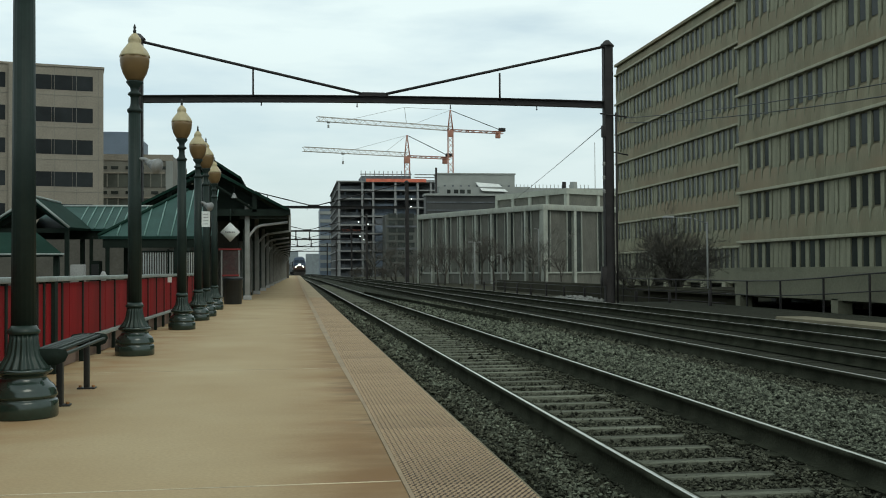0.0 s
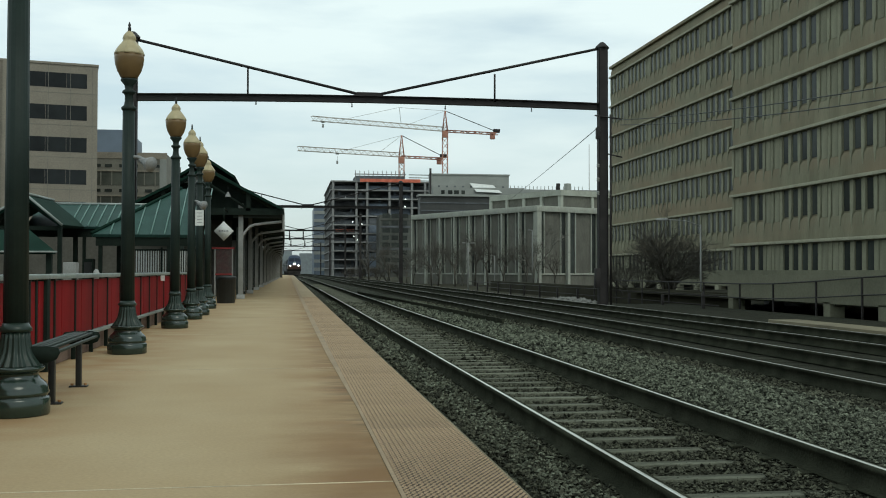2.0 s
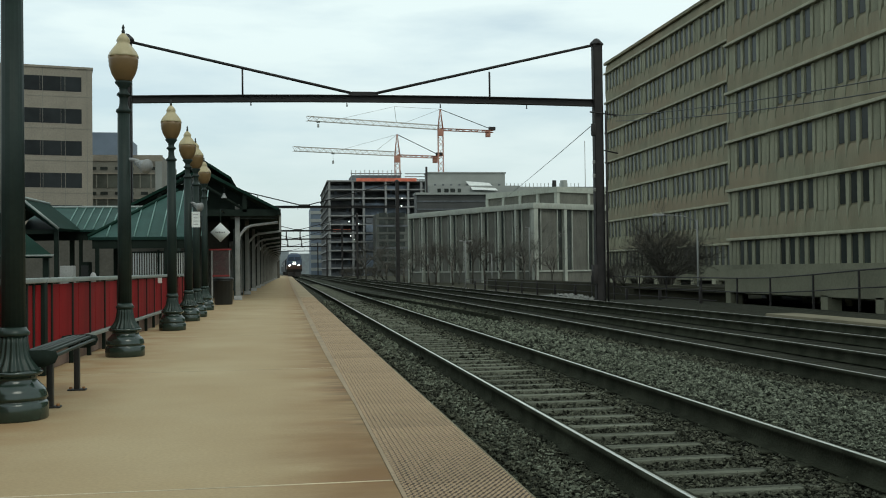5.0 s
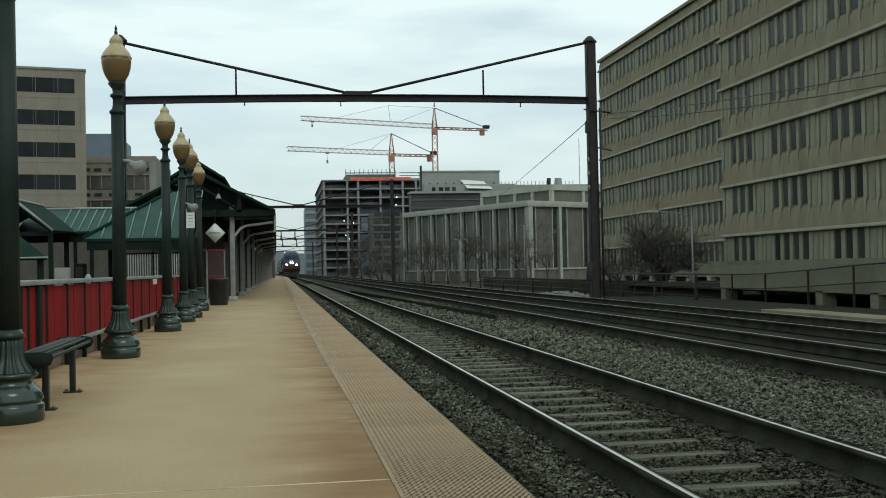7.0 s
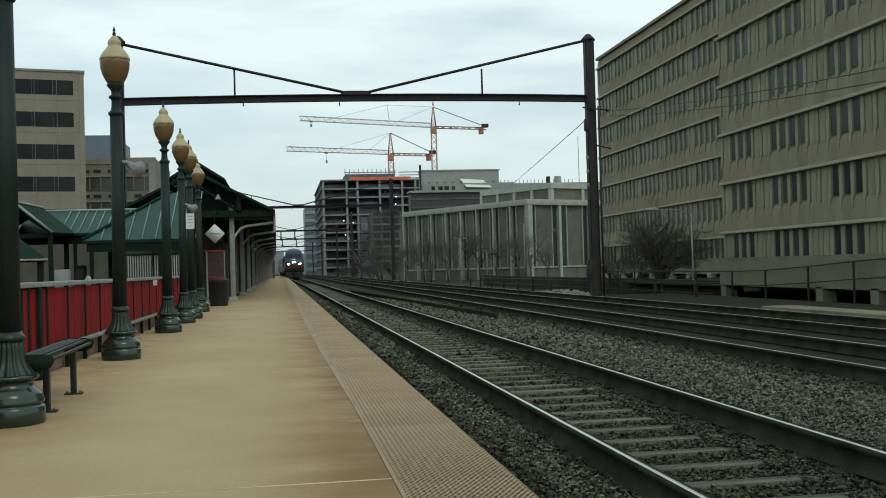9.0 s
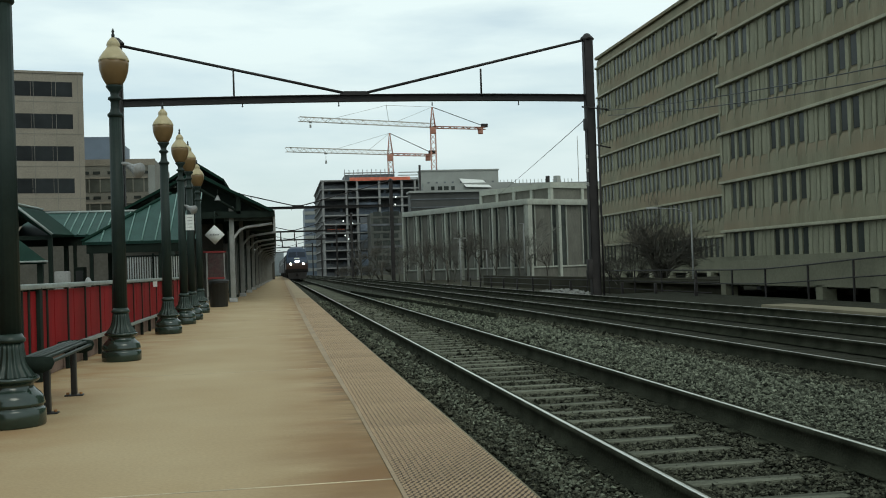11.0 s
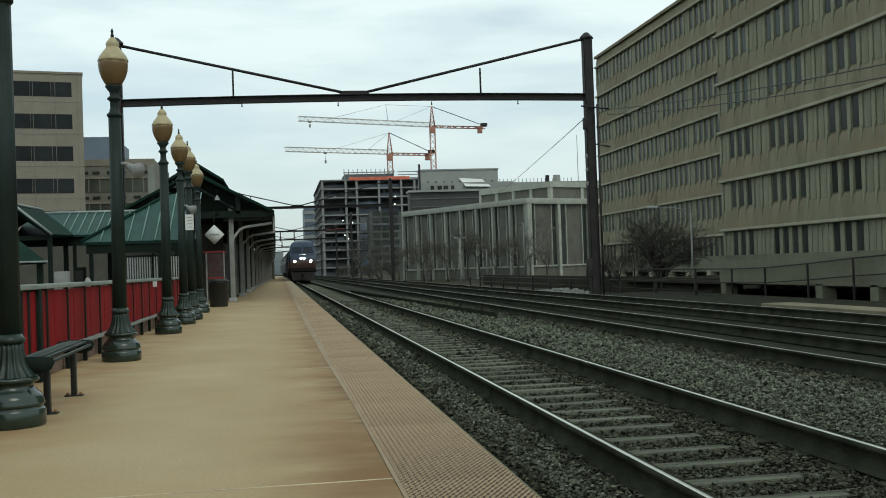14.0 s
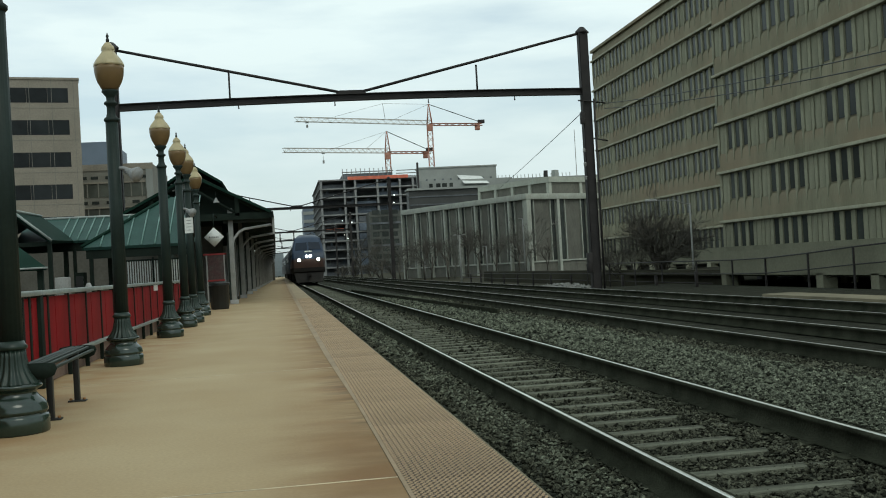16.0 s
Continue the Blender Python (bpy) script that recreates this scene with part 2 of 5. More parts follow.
    rust=mat("rust_stain", (0.30, 0.15, 0.06), 0.9, var=0.2, scale=5),
)


def stains(m, near, far, streak, col, amount, along=None):
    """Brown run-off stains whose density grows from one side line of the slab (x = far) to another (x = near); along: they fade out from the first y to the second."""
    n, l = m.node_tree.nodes, m.node_tree.links
    b = n["Principled BSDF"]
    co, sep, mp, no = n.new("ShaderNodeTexCoord"), n.new("ShaderNodeSeparateXYZ"), n.new("ShaderNodeMapping"), n.new("ShaderNodeTexNoise")
    l.new(co.outputs["Object"], sep.inputs["Vector"])
    l.new(co.outputs["Object"], mp.inputs["Vector"])
    mp.inputs["Scale"].default_value = streak
    l.new(mp.outputs["Vector"], no.inputs["Vector"])
    no.inputs["Scale"].default_value, no.inputs["Detail"].default_value = 1.0, 6
    a, c = n.new("ShaderNodeMapRange"), n.new("ShaderNodeMapRange")
    a.inputs["From Min"].default_value, a.inputs["From Max"].default_value = far, near
    c.inputs["From Min"].default_value, c.inputs["From Max"].default_value = 0.38, 0.62
    c.inputs["To Max"].default_value = amount
    l.new(sep.outputs["X"], a.inputs["Value"])
    l.new(no.outputs["Fac"], c.inputs["Value"])
    mu, mx = n.new("ShaderNodeMath"), n.new("ShaderNodeMix")
    mu.operation, mx.data_type = "MULTIPLY", "RGBA"
    l.new(a.outputs["Result"], mu.inputs[0])
    l.new(c.outputs["Result"], mu.inputs[1])
    fac = mu.outputs[0]
    if along:
        d, mu2 = n.new("ShaderNodeMapRange"), n.new("ShaderNodeMath")
        d.interpolation_type, mu2.operation = "SMOOTHSTEP", "MULTIPLY"
        d.inputs["From Min"].default_value, d.inputs["From Max"].default_value = along[1], along[0]
        l.new(sep.outputs["Y"], d.inputs["Value"])
        l.new(fac, mu2.inputs[0])
        l.new(d.outputs["Result"], mu2.inputs[1])
        fac = mu2.outputs[0]
    l.new(fac, mx.inputs["Factor"])
    l.new(b.inputs["Base Color"].links[0].from_socket, mx.inputs["A"])
    mx.inputs["B"].default_value = (*col, 1)
    l.new(mx.outputs["Result"], b.inputs["Base Color"])


stains(M["concrete"], 0.53, -0.15, (0.8, 1.5, 1), (0.19, 0.088, 0.032), 0.9)
stains(M["concrete"], 0.53, 0.25, (1.6, 8, 1), (0.085, 0.055, 0.028), 0.85)
stains(M["concrete"], -2.4, -1.2, (1.6, 2.2, 1), (0.28, 0.14, 0.05), 0.75)
stains(M["concrete"], 0.53, -0.7, (0.45, 0.6, 1), (0.24, 0.145, 0.058), 0.75)
stains(M["concrete"], 0.45, -0.25, (1.5, 2.6, 1), (0.185, 0.10, 0.038), 0.95, (5.8, 8.6))
stains(M["concrete"], 0.5, -2.5, (0.6, 1.6, 1), (0.25, 0.18, 0.10), 0.15)
stains(M["precast"], 0.0, -1.0, (0.15, 0.9, 0.12), (0.13, 0.112, 0.074), 0.4)
stains(M["precast"], 0.0, -1.0, (0.05, 0.10, 0.35), (0.25, 0.18, 0.115), 0.5)

for key in ("stone", "innerstone"):
    nodes, links = M[key].node_tree.nodes, M[key].node_tree.links
    b = nodes["Principled BSDF"]
    geo = nodes.new("ShaderNodeNewGeometry")
    rg = nodes.new("ShaderNodeMapRange")
    rg.inputs["To Min"].default_value, rg.inputs["To Max"].default_value = 0.25, 2.4
    hs = nodes.new("ShaderNodeHueSaturation")
    links.new(geo.outputs["Random Per Island"], rg.inputs["Value"])
    links.new(rg.outputs["Result"], hs.inputs["Value"])
    links.new(b.inputs["Base Color"].links[0].from_socket, hs.inputs["Color"])
    links.new(hs.outputs["Color"], b.inputs["Base Color"])


# ---- mesh helpers ----
def box(bm, x0, x1, y0, y1, z0, z1, bevel=0.0):
    r = bmesh.ops.create_cube(bm, size=1.0, matrix=Matrix.Translation(((x0 + x1) / 2, (y0 + y1) / 2, (z0 + z1) / 2)) @ Matrix.Diagonal((abs(x1 - x0), abs(y1 - y0), abs(z1 - z0), 1)))
    if bevel:
        edges = list({e for v in r["verts"] for e in v.link_edges})
        bmesh.ops.bevel(bm, geom=edges, offset=bevel, segments=2, affect="EDGES", profile=0.5)
    return bm


def rod(bm, p0, p1, r0, r1=None, n=10):
    p0, p1 = Vector(p0), Vector(p1)
    r1 = r0 if r1 is None else r1
    q = (p1 - p0).to_track_quat("Z", "Y").to_matrix()
    a, b = [], []
    for i in range(n):
        w = 2 * math.pi * (i + 0.5) / n
        d = q @ Vector((math.cos(w), math.sin(w), 0))
        a.append(bm.verts.new(p0 + d * r0))
        b.append(bm.verts.new(p1 + d * r1))
    for i in range(n):
        j = (i + 1) % n
        bm.faces.new((a[i], a[j], b[j], b[i]))
    bm.faces.new(a[::-1])
    bm.faces.new(b)
    return bm


def tube(bm, pts, r, n=8):
    pts = [Vector(p) for p in pts]
    rings = []
    for k, p in enumerate(pts):
        d = pts[min(k + 1, len(pts) - 1)] - pts[max(k - 1, 0)]
        q = d.to_track_quat("Z", "Y").to_matrix()
        rings.append([bm.verts.new(p + q @ Vector((math.cos(w), math.sin(w), 0)) * r) for w in (2 * math.pi * (i + 0.5) / n for i in range(n))])
    for a, b in zip(rings, rings[1:]):
        for i in range(n):
            j = (i + 1) % n
            bm.faces.new((a[i], a[j], b[j], b[i]))
    bm.faces.new(rings[0][::-1])
    bm.faces.new(rings[-1])
    return bm


def loft(bm, rings):
    """Skin closed sections of equal count, one after another."""
    vs = [[bm.verts.new(p) for p in ring] for ring in rings]
    for a, b in zip(vs, vs[1:]):
        for i in range(len(a)):
            j = (i + 1) % len(a)
            bm.faces.new((a[i], a[j], b[j], b[i]))
    bm.faces.new(vs[0][::-1])
    bm.faces.new(vs[-1])
    bmesh.ops.recalc_face_normals(bm, faces=bm.faces[:])
    return bm


def lathe(bm, prof, n=24, flute=0.0, at=(0, 0, 0), grooves=16):
    """Turn a profile of (radius, height) round the z axis; flute: depth of grooves, as a part of the radius."""
    rings = []
    for r, z in prof:
        ring = []
        for i in range(n):
            w = 2 * math.pi * i / n
            rr = r * (1 - flute * (0.5 - 0.5 * math.cos(grooves * w)))
            ring.append(bm.verts.new((at[0] + rr * math.cos(w), at[1] + rr * math.sin(w), at[2] + z)))
        rings.append(ring)
    for a, b in zip(rings, rings[1:]):
        for i in range(n):
            j = (i + 1) % n
            bm.faces.new((a[i], a[j], b[j], b[i]))
    bm.faces.new(rings[0][::-1])
    bm.faces.new(rings[-1])
    return bm


def slab(bm, pts, thick):
    """A flat polygon with a thickness downwards along its own normal."""
    pts = [Vector(p) for p in pts]
    nrm = (pts[1] - pts[0]).cross(pts[2] - pts[0]).normalized()
    if nrm.z < 0:
        nrm = -nrm
    a = [bm.verts.new(p) for p in pts]
    b = [bm.verts.new(p - nrm * thick) for p in pts]
    bm.faces.new(a)
    bm.faces.new(b[::-1])
    for i in range(len(a)):
        j = (i + 1) % len(a)
        bm.faces.new((a[j], a[i], b[i], b[j]))
    bmesh.ops.recalc_face_normals(bm, faces=bm.faces[:])
    return bm


def as_mesh(name, bm, material):
    for f in bm.faces:
        f.smooth = True
    for e in bm.edges:
        if len(e.link_faces) != 2 or e.calc_face_angle(0) > 0.6:
            e.smooth = False
    me = bpy.data.meshes.new(name)
    bm.to_mesh(me)
    bm.free()
    me.materials.append(M[material])
    return me


def part(name, bm, material, parent, label=""):
    ob = new(name, as_mesh(name, bm, material))
    ob.parent = parent
    return tagged(ob, label)


def share(name, mesh, parent, m):
    ob = new(name, mesh)
    ob.parent = parent
    ob.matrix_basis = m
    return ob


def thing(name, m, label, category, group="", kind=""):
    ob = new(name)
    ob.matrix_basis = m
    return tagged(ob, label, category, group, kind)


def solid(name, bm, material, label, category, kind="structure"):
    return tagged(new(name, as_mesh(name, bm, material)), label, category, "", kind)


N = bmesh.new


def bend(y):
    """The tracks' slow turn to the left with the way."""
    return -3.0e-5 * y * y


RAIL_TOP, TIE_TOP = -0.13, -0.315
T1 = 2.84

# ---- ground ----
g = N()
box(g, -2500, 2500, -600, 3500, -2.2, -1.4)
solid("ground", g, "ground", "dull brown dry earth reaching the horizon", "ground")
g = N()
rows = [(-60 + 5 * i) for i in range(100)]
sect = [(1.0, -0.40), (1.3, -0.38), (1.6, -0.325), (1.98, -0.315), (2.02, -0.365), (3.66, -0.365), (3.70, -0.315), (4.3, -0.30), (5.4, -0.29), (6.0, -0.33), (8.2, -0.36), (8.9, -0.34), (9.4, -0.36), (11.4, -0.36), (12.3, -0.45), (13.6, -1.0), (14.2, -1.45)]
grid = [[g.verts.new((x + bend(y), y, z)) for x, z in sect] for y in rows]
for a, b in zip(grid, grid[1:]):
    for i in range(len(sect) - 1):
        g.faces.new((a[i], a[i + 1], b[i + 1], b[i]))
solid("ballast_bed", g, "ballast", "bed of grey crushed stone ballast under the tracks", "ballast")
g = N()
box(g, -120, -2.95, -20, 300, -1.6, -0.03)
solid("pavement", g, "paving", "grey paved plaza behind the red fence", "pavement")
g = N()
box(g, 15.2, 23.6, 12, 60, -1.6, -0.95)
solid("access_road", g, "dirt", "dark cinder service lane beside the tracks", "road")


# ---- tracks ----
def rail_bmesh(x, y0, y1, step):
    g, cap = N(), N()
    prof = [(-0.07, 0), (-0.07, 0.012), (-0.012, 0.03), (-0.012, 0.125), (-0.036, 0.138), (-0.036, 0.170), (0.036, 0.170), (0.036, 0.138), (0.012, 0.125), (0.012, 0.03), (0.07, 0.012), (0.07, 0)]
    prev = pc = None
    y = y0
    while y <= y1 + 0.01:
        ring = [g.verts.new((x + bend(y) + px, y, RAIL_TOP - 0.175 + pz)) for px, pz in prof]
        rc = [cap.verts.new((x + bend(y) + px, y, RAIL_TOP - 0.175 + pz)) for px, pz in ((-0.019, 0.1705), (-0.018, 0.1735), (0.008, 0.1735), (0.009, 0.1705))]
        if prev:
            for i in range(len(prof)):
                j = (i + 1) % len(prof)
                g.faces.new((prev[i], ring[i], ring[j], prev[j]))
            for i in range(3):
                cap.faces.new((pc[i], pc[i + 1], rc[i + 1], rc[i]))
        prev, pc = ring, rc
        y += step
    return g, cap


def track(name, xc, label, y1, ties):
    tr = thing(name, pose(0, 0, 0), label, "railway track", "tracks", "structure")
    for s in (-0.7525, 0.7525):
        g, cap = rail_bmesh(xc + s, -10, y1, 5.0)
        r = part("rail", g, "railside", tr, "rusty steel rail with a bright running top")
        part("running_surface", cap, "railtop" if ties else "dullrail", r, "polished steel running surface")
    return tr


track_1 = track("track_1", T1, "straight railway track with weathered wooden ties beside the platform", 400, True)
track_2 = track("track_2", 7.02, "dark railway track on oily ballast", 400, False)
track_3 = track("track_3", 10.35, "dark railway track at the far side of the line", 400, False)

# a spare length of rail lies between the first two tracks
sp = thing("spare_rail", pose(0, 0, 0), "rusty length of rail lying on the ballast", "rail")
g = N()
prof = [(-0.07, 0), (-0.012, 0.03), (-0.036, 0.14), (-0.036, 0.17), (0.036, 0.17), (0.036, 0.14), (0.012, 0.03), (0.07, 0)]
a0 = [g.verts.new((5.35 + px, 25.1, -0.31 + pz)) for px, pz in prof]
a1 = [g.verts.new((4.05 + px, 60.0, -0.33 + pz)) for px, pz in prof]
for i in range(len(prof)):
    j = (i + 1) % len(prof)
    g.faces.new((a0[i], a0[j], a1[j], a1[i]))
g.faces.new(a0[::-1])
g.faces.new(a1)
bmesh.ops.recalc_face_normals(g, faces=g.faces[:])
part("rail", g, "railside", sp)

# ---- platform ----
platform = thing("platform", pose(0, 0, 0), "tan concrete station platform with stained slabs", "platform", "", "structure")
g = N()
box(g, -2.95, 1.13, -13.2, 250, -1.5, -0.06)
part("foundation", g, "kerb", platform)
g = N()
# the strip widens slowly with the way
loft(g, [[(0.533 - w, y, -0.055), (0.555, y, -0.055), (0.555, y, 0.005), (0.533 - w, y, 0.004)] for y, w in ((-13.2, 0.0), (8.0, 0.0), (12.5, 0.045), (19.0, 0.07), (40.0, 0.10), (66.0, 0.13), (250.0, 0.15))])
part("edge_strip", g, "edgeline", platform, "pale strip beside the warning tiles")
g = N()
box(g, 1.13, 1.145, -13.2, 250, -0.5, 0.0, 0.004)
part("edge_beam", g, "kerbdull", platform, "concrete platform edge")


# ---- red fence ----
FX = -2.55


def fence():
    f = thing("fence", pose(FX, 0, 0), "red panelled fence with a grey top rail along the platform", "fence")
    y = -8.1
    pm = N()
    box(pm, -0.03, 0.018, -0.035, 0.035, 0.0, 0.98, 0.005)
    pm = as_mesh("post", pm, "greendull")
    em = N()
    box(em, -0.05, 0.05, -0.07, 0.07, 0.0, 0.985, 0.008)
    em = as_mesh("post", em, "greendull")
    rm = N()
    for i in range(3):
        box(rm, -0.018, 0.009 if i % 2 else 0.006, 0.03 + i * 0.346, 0.03 + (i + 1) * 0.346 - 0.003, 0.30, 0.955)
    rm = as_mesh("panel", rm, "red")
    while y < 27.6:
        share("post", pm, f, pose(0, y, 0))
        if 10.0 < y < 11.0:
            share("post", pm, f, pose(0, y + 0.28, 0))
            share("post", em, f, pose(0, y + 0.66, 0))
        if y < 26.5:
            share("panel", rm, f, pose(0, y, 0))
        y += 1.1
    g = N()
    box(g, -0.06, 0.06, -8.4, 11.24, 0.975, 1.03, 0.012)
    part("top_rail", g, "galv", f, "pale grey metal top rail")
    g = N()
    box(g, -0.06, 0.06, 11.29, 27.6, 0.975, 1.03, 0.012)
    part("top_rail", g, "galv", f, "pale grey metal top rail")
    g = N()
    box(g, -0.025, 0.05, -8.4, 27.6, 0.245, 0.295, 0.008)
    part("bottom_rail", g, "galv", f, "grey bottom rail")
    g = N()
    box(g, -0.16, -0.06, -8.4, 27.6, 0.0, 0.26, 0.01)
    part("curb", g, "brickcurb", f, "pinkish masonry curb")
    g = N()
    box(g, 0.03, 0.11, 20.9, 20.92, 0.86, 0.97)
    part("notice", g, "sign", f, "small white notice")
    return f


fence()

# ---- lamp posts ----
LAMPS = [(-2.0, 7.95), (-2.05, 13.58), (-2.08, 19.4), (-2.11, 22.9), (-2.11, 24.95), (-2.24, 29.2)]


def lamp_post(m):
    t = thing("lamp_post", m, "dark green fluted cast-iron lamp post with an amber acorn globe", "lamp post", "platform lamp posts")
    g = N()
    lathe(g, [(0.238, 0), (0.246, 0.012), (0.246, 0.115), (0.238, 0.132), (0.226, 0.138), (0.226, 0.148), (0.239, 0.156), (0.241, 0.17), (0.235, 0.182), (0.233, 0.20), (0.225, 0.22), (0.207, 0.242), (0.185, 0.262), (0.167, 0.283), (0.162, 0.30), (0.171, 0.316), (0.198, 0.328), (0.208, 0.345), (0.198, 0.36)], 40)
    part("base", g, "green", t, "moulded dark green base")
    g = N()
    lathe(g, [(0.197, 0.356), (0.187, 0.372), (0.166, 0.40), (0.144, 0.43), (0.126, 0.465), (0.115, 0.51), (0.106, 0.56), (0.100, 0.62)], 108, 0.10, grooves=18)
    part("fluted_bell", g, "greenbell", t)
    g = N()
    lathe(g, [(0.100, 0.612), (0.114, 0.62), (0.117, 0.64), (0.102, 0.655), (0.090, 0.68)], 28)
    part("collar", g, "greenbell", t)
    g = N()
    lathe(g, [(0.090, 0.67), (0.078, 3.17)], 64, 0.03, grooves=16)
    part("shaft", g, "greenshaft", t)
    g = N()
    lathe(g, [(0.078, 3.13), (0.096, 3.15), (0.096, 3.175), (0.066, 3.20), (0.054, 3.25), (0.052, 3.33), (0.062, 3.35), (0.088, 3.365), (0.08, 3.39), (0.052, 3.41), (0.056, 3.46), (0.108, 3.525), (0.102, 3.545)], 24)
    part("capital", g, "greenshaft", t)
    g = N()
    lathe(g, [(0.08, 3.535), (0.112, 3.575), (0.152, 3.65), (0.178, 3.735), (0.186, 3.81), (0.187, 3.86)], 28)
    part("globe", g, "amber", t, "amber lower globe")
    g = N()
    lathe(g, [(0.194, 3.855), (0.19, 3.88), (0.17, 3.925), (0.134, 3.975), (0.096, 4.02), (0.078, 4.05), (0.088, 4.07), (0.076, 4.11), (0.04, 4.155), (0.02, 4.17)], 48, 0.05, grooves=8)
    part("globe_cap", g, "cream", t, "cream globe cap")
    g = N()
    lathe(g, [(0.02, 4.16), (0.022, 4.205), (0.012, 4.225), (0.02, 4.245), (0.004, 4.29)], 10)
    part("finial", g, "black", t)
    return t


lp = lamp_post(pose(*LAMPS[0], 0))
for i, (x, y) in enumerate(LAMPS[1:]):
    copy_thing(lp, pose(x, y, 0, 0, 0, 37 * i))


# ---- horn speakers on the posts ----
def horn_speaker(x, y, z):
    t = thing("horn_speaker", pose(x, y, z), "pale grey horn loudspeaker clamped to a lamp post", "loudspeaker", "horn speakers")
    g = N()
    tube(g, [(-0.10, 0, 0.10), (0.02, 0, 0.09), (0.08, -0.02, 0.06)], 0.025)
    part("bracket", g, "horn", t)
    g = N()
    q = Vector((0.75, -0.6, -0.35)).normalized()
    p = Vector((0.03, 0.02, 0.06))
    prev = p
    for a, b, d in ((0.04, 0.045, 0.06), (0.045, 0.075, 0.08), (0.075, 0.10, 0.05), (0.10, 0.10, 0.015)):
        rod(g, prev, prev + q * d, a, b, 18)
        prev = prev + q * d
    part("horn", g, "horn", t)


horn_speaker(-1.93, 13.56, 2.44)
horn_speaker(-2.01, 22.88, 2.50)
t = thing("hanging_sign", pose(-1.93, 22.78, 2.22), "small white sign hung from a lamp post", "sign")
g = N()
box(g, -0.09, 0.09, -0.012, 0.012, -0.17, 0.17)
part("plate", g, "sign", t)
g = N()
for k in range(4):
    box(g, -0.05, 0.05, -0.016, -0.0125, 0.10 - k * 0.07, 0.112 - k * 0.07)
part("lettering", g, "greypaint", t, "unreadable dark lettering bars")


# ---- bench ----
def bench(m):
    t = thing("bench", m, "backless dark metal slat bench on two pedestal legs", "bench")
    for k in range(7):
        x = -0.132 + k * 0.044
        z = 0.50 - (0.035 if k in (0, 6) else 0.008 if k in (1, 5) else 0.0)
        g = N()
        box(g, x - 0.0165, x + 0.0165, -1.2, 0.72, z - 0.022, z, 0.006)
        part("slat", g, "greenflat", t)
    for y in (-1.205, 0.725):
        g = N()
        pr = [(-0.168, 0.455), (-0.152, 0.492), (-0.08, 0.503), (0.08, 0.503), (0.152, 0.492), (0.168, 0.455), (0.145, 0.405), (0.08, 0.38), (-0.08, 0.38), (-0.145, 0.405)]
        a = [g.verts.new((px, y - 0.015, pz)) for px, pz in pr]
        b = [g.verts.new((px, y + 0.015, pz)) for px, pz in pr]
        g.faces.new(a)
        g.faces.new(b[::-1])
        for i in range(len(pr)):
            j = (i + 1) % len(pr)
            g.faces.new((a[j], a[i], b[i], b[j]))
        part("end_plate", g, "greendull", t)
    for y in (-0.62, 0.60):
        g = N()
        box(g, -0.024, 0.024, y - 0.035, y + 0.035, 0.012, 0.48, 0.006)
        leg = part("leg", g, "black", t)
        g = N()
        box(g, -0.08, 0.08, y - 0.05, y + 0.05, 0.0, 0.014, 0.003)
        part("foot_plate", g, "black", leg)
        g = N()
        for x in (-0.058, 0.058):
            rod(g, (x, y, 0.012), (x, y, 0.032), 0.014, n=6)
        part("bolt", g, "rust", leg)
    return t


bench(pose(-1.885, 9.16, 0, 0, 0, 1.5))


# ---- canopy over the platform ----
CY0, CY1 = 38.6, 155.0


def canopy():
    t = thing("platform_canopy", pose(0, 0, 0), "long dark green gabled platform canopy on grey posts", "canopy")
    EX, RX, LX = -0.18, -3.05, -5.95
    zs, zr = 3.42, 4.92
    for side, e in (("roof", EX), ("roof", LX)):
        g = N()
        ys = [CY0 + (CY1 - CY0) * k / 10 for k in range(11)]
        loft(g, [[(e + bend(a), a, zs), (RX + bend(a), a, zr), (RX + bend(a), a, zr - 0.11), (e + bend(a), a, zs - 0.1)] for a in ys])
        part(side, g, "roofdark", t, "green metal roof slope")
    for s in (-1, 1):
        g = N()
        slab(g, [(RX + s * 1.05, CY0 + 0.2, 4.62), (RX, CY0 + 0.2, 5.30), (RX, CY0 + 5, 5.30), (RX + s * 1.05, CY0 + 5, 4.62)], 0.09)
        part("monitor_roof", g, "roofdark", t)
    # windows of the raised ridge
    for k in range(4):
        g = N()
        box(g, RX - 0.85 + k * 0.22, RX - 0.72 + k * 0.22, CY0 + 0.5, CY0 + 0.54, 4.35, 4.62)
        part("ridge_window", g, "trimwhite", t, "pale ridge window")
    # open gable with a timber truss
    g = N()
    y = CY0 + 0.15
    box(g, LX + 0.3, EX - 0.1, y, y + 0.18, 3.15, 3.40)
    for x in (-4.6, -3.05, -1.5):
        box(g, x - 0.08, x + 0.08, y, y + 0.16, 3.3, 4.86 - abs(x + 3.05) * 0.5)
    for s in (-1, 1):
        rod(g, (RX + s * 2.6, y + 0.08, 3.42), (RX + s * 0.3, y + 0.08, 4.70), 0.10, n=4)
        rod(g, (RX + s * 1.5, y + 0.08, 3.40), (RX + s * 0.1, y + 0.08, 4.3), 0.07, n=4)
    part("truss", g, "greendull", t)
    g = N()
    slab(g, [(LX + 0.4, y + 0.6, 3.3), (EX - 0.5, y + 0.6, 3.42), (RX, y + 0.6, 4.7)], 0.05)
    part("gable_infill", g, "greendull", t)
    for e in (EX, LX):
        g = N()
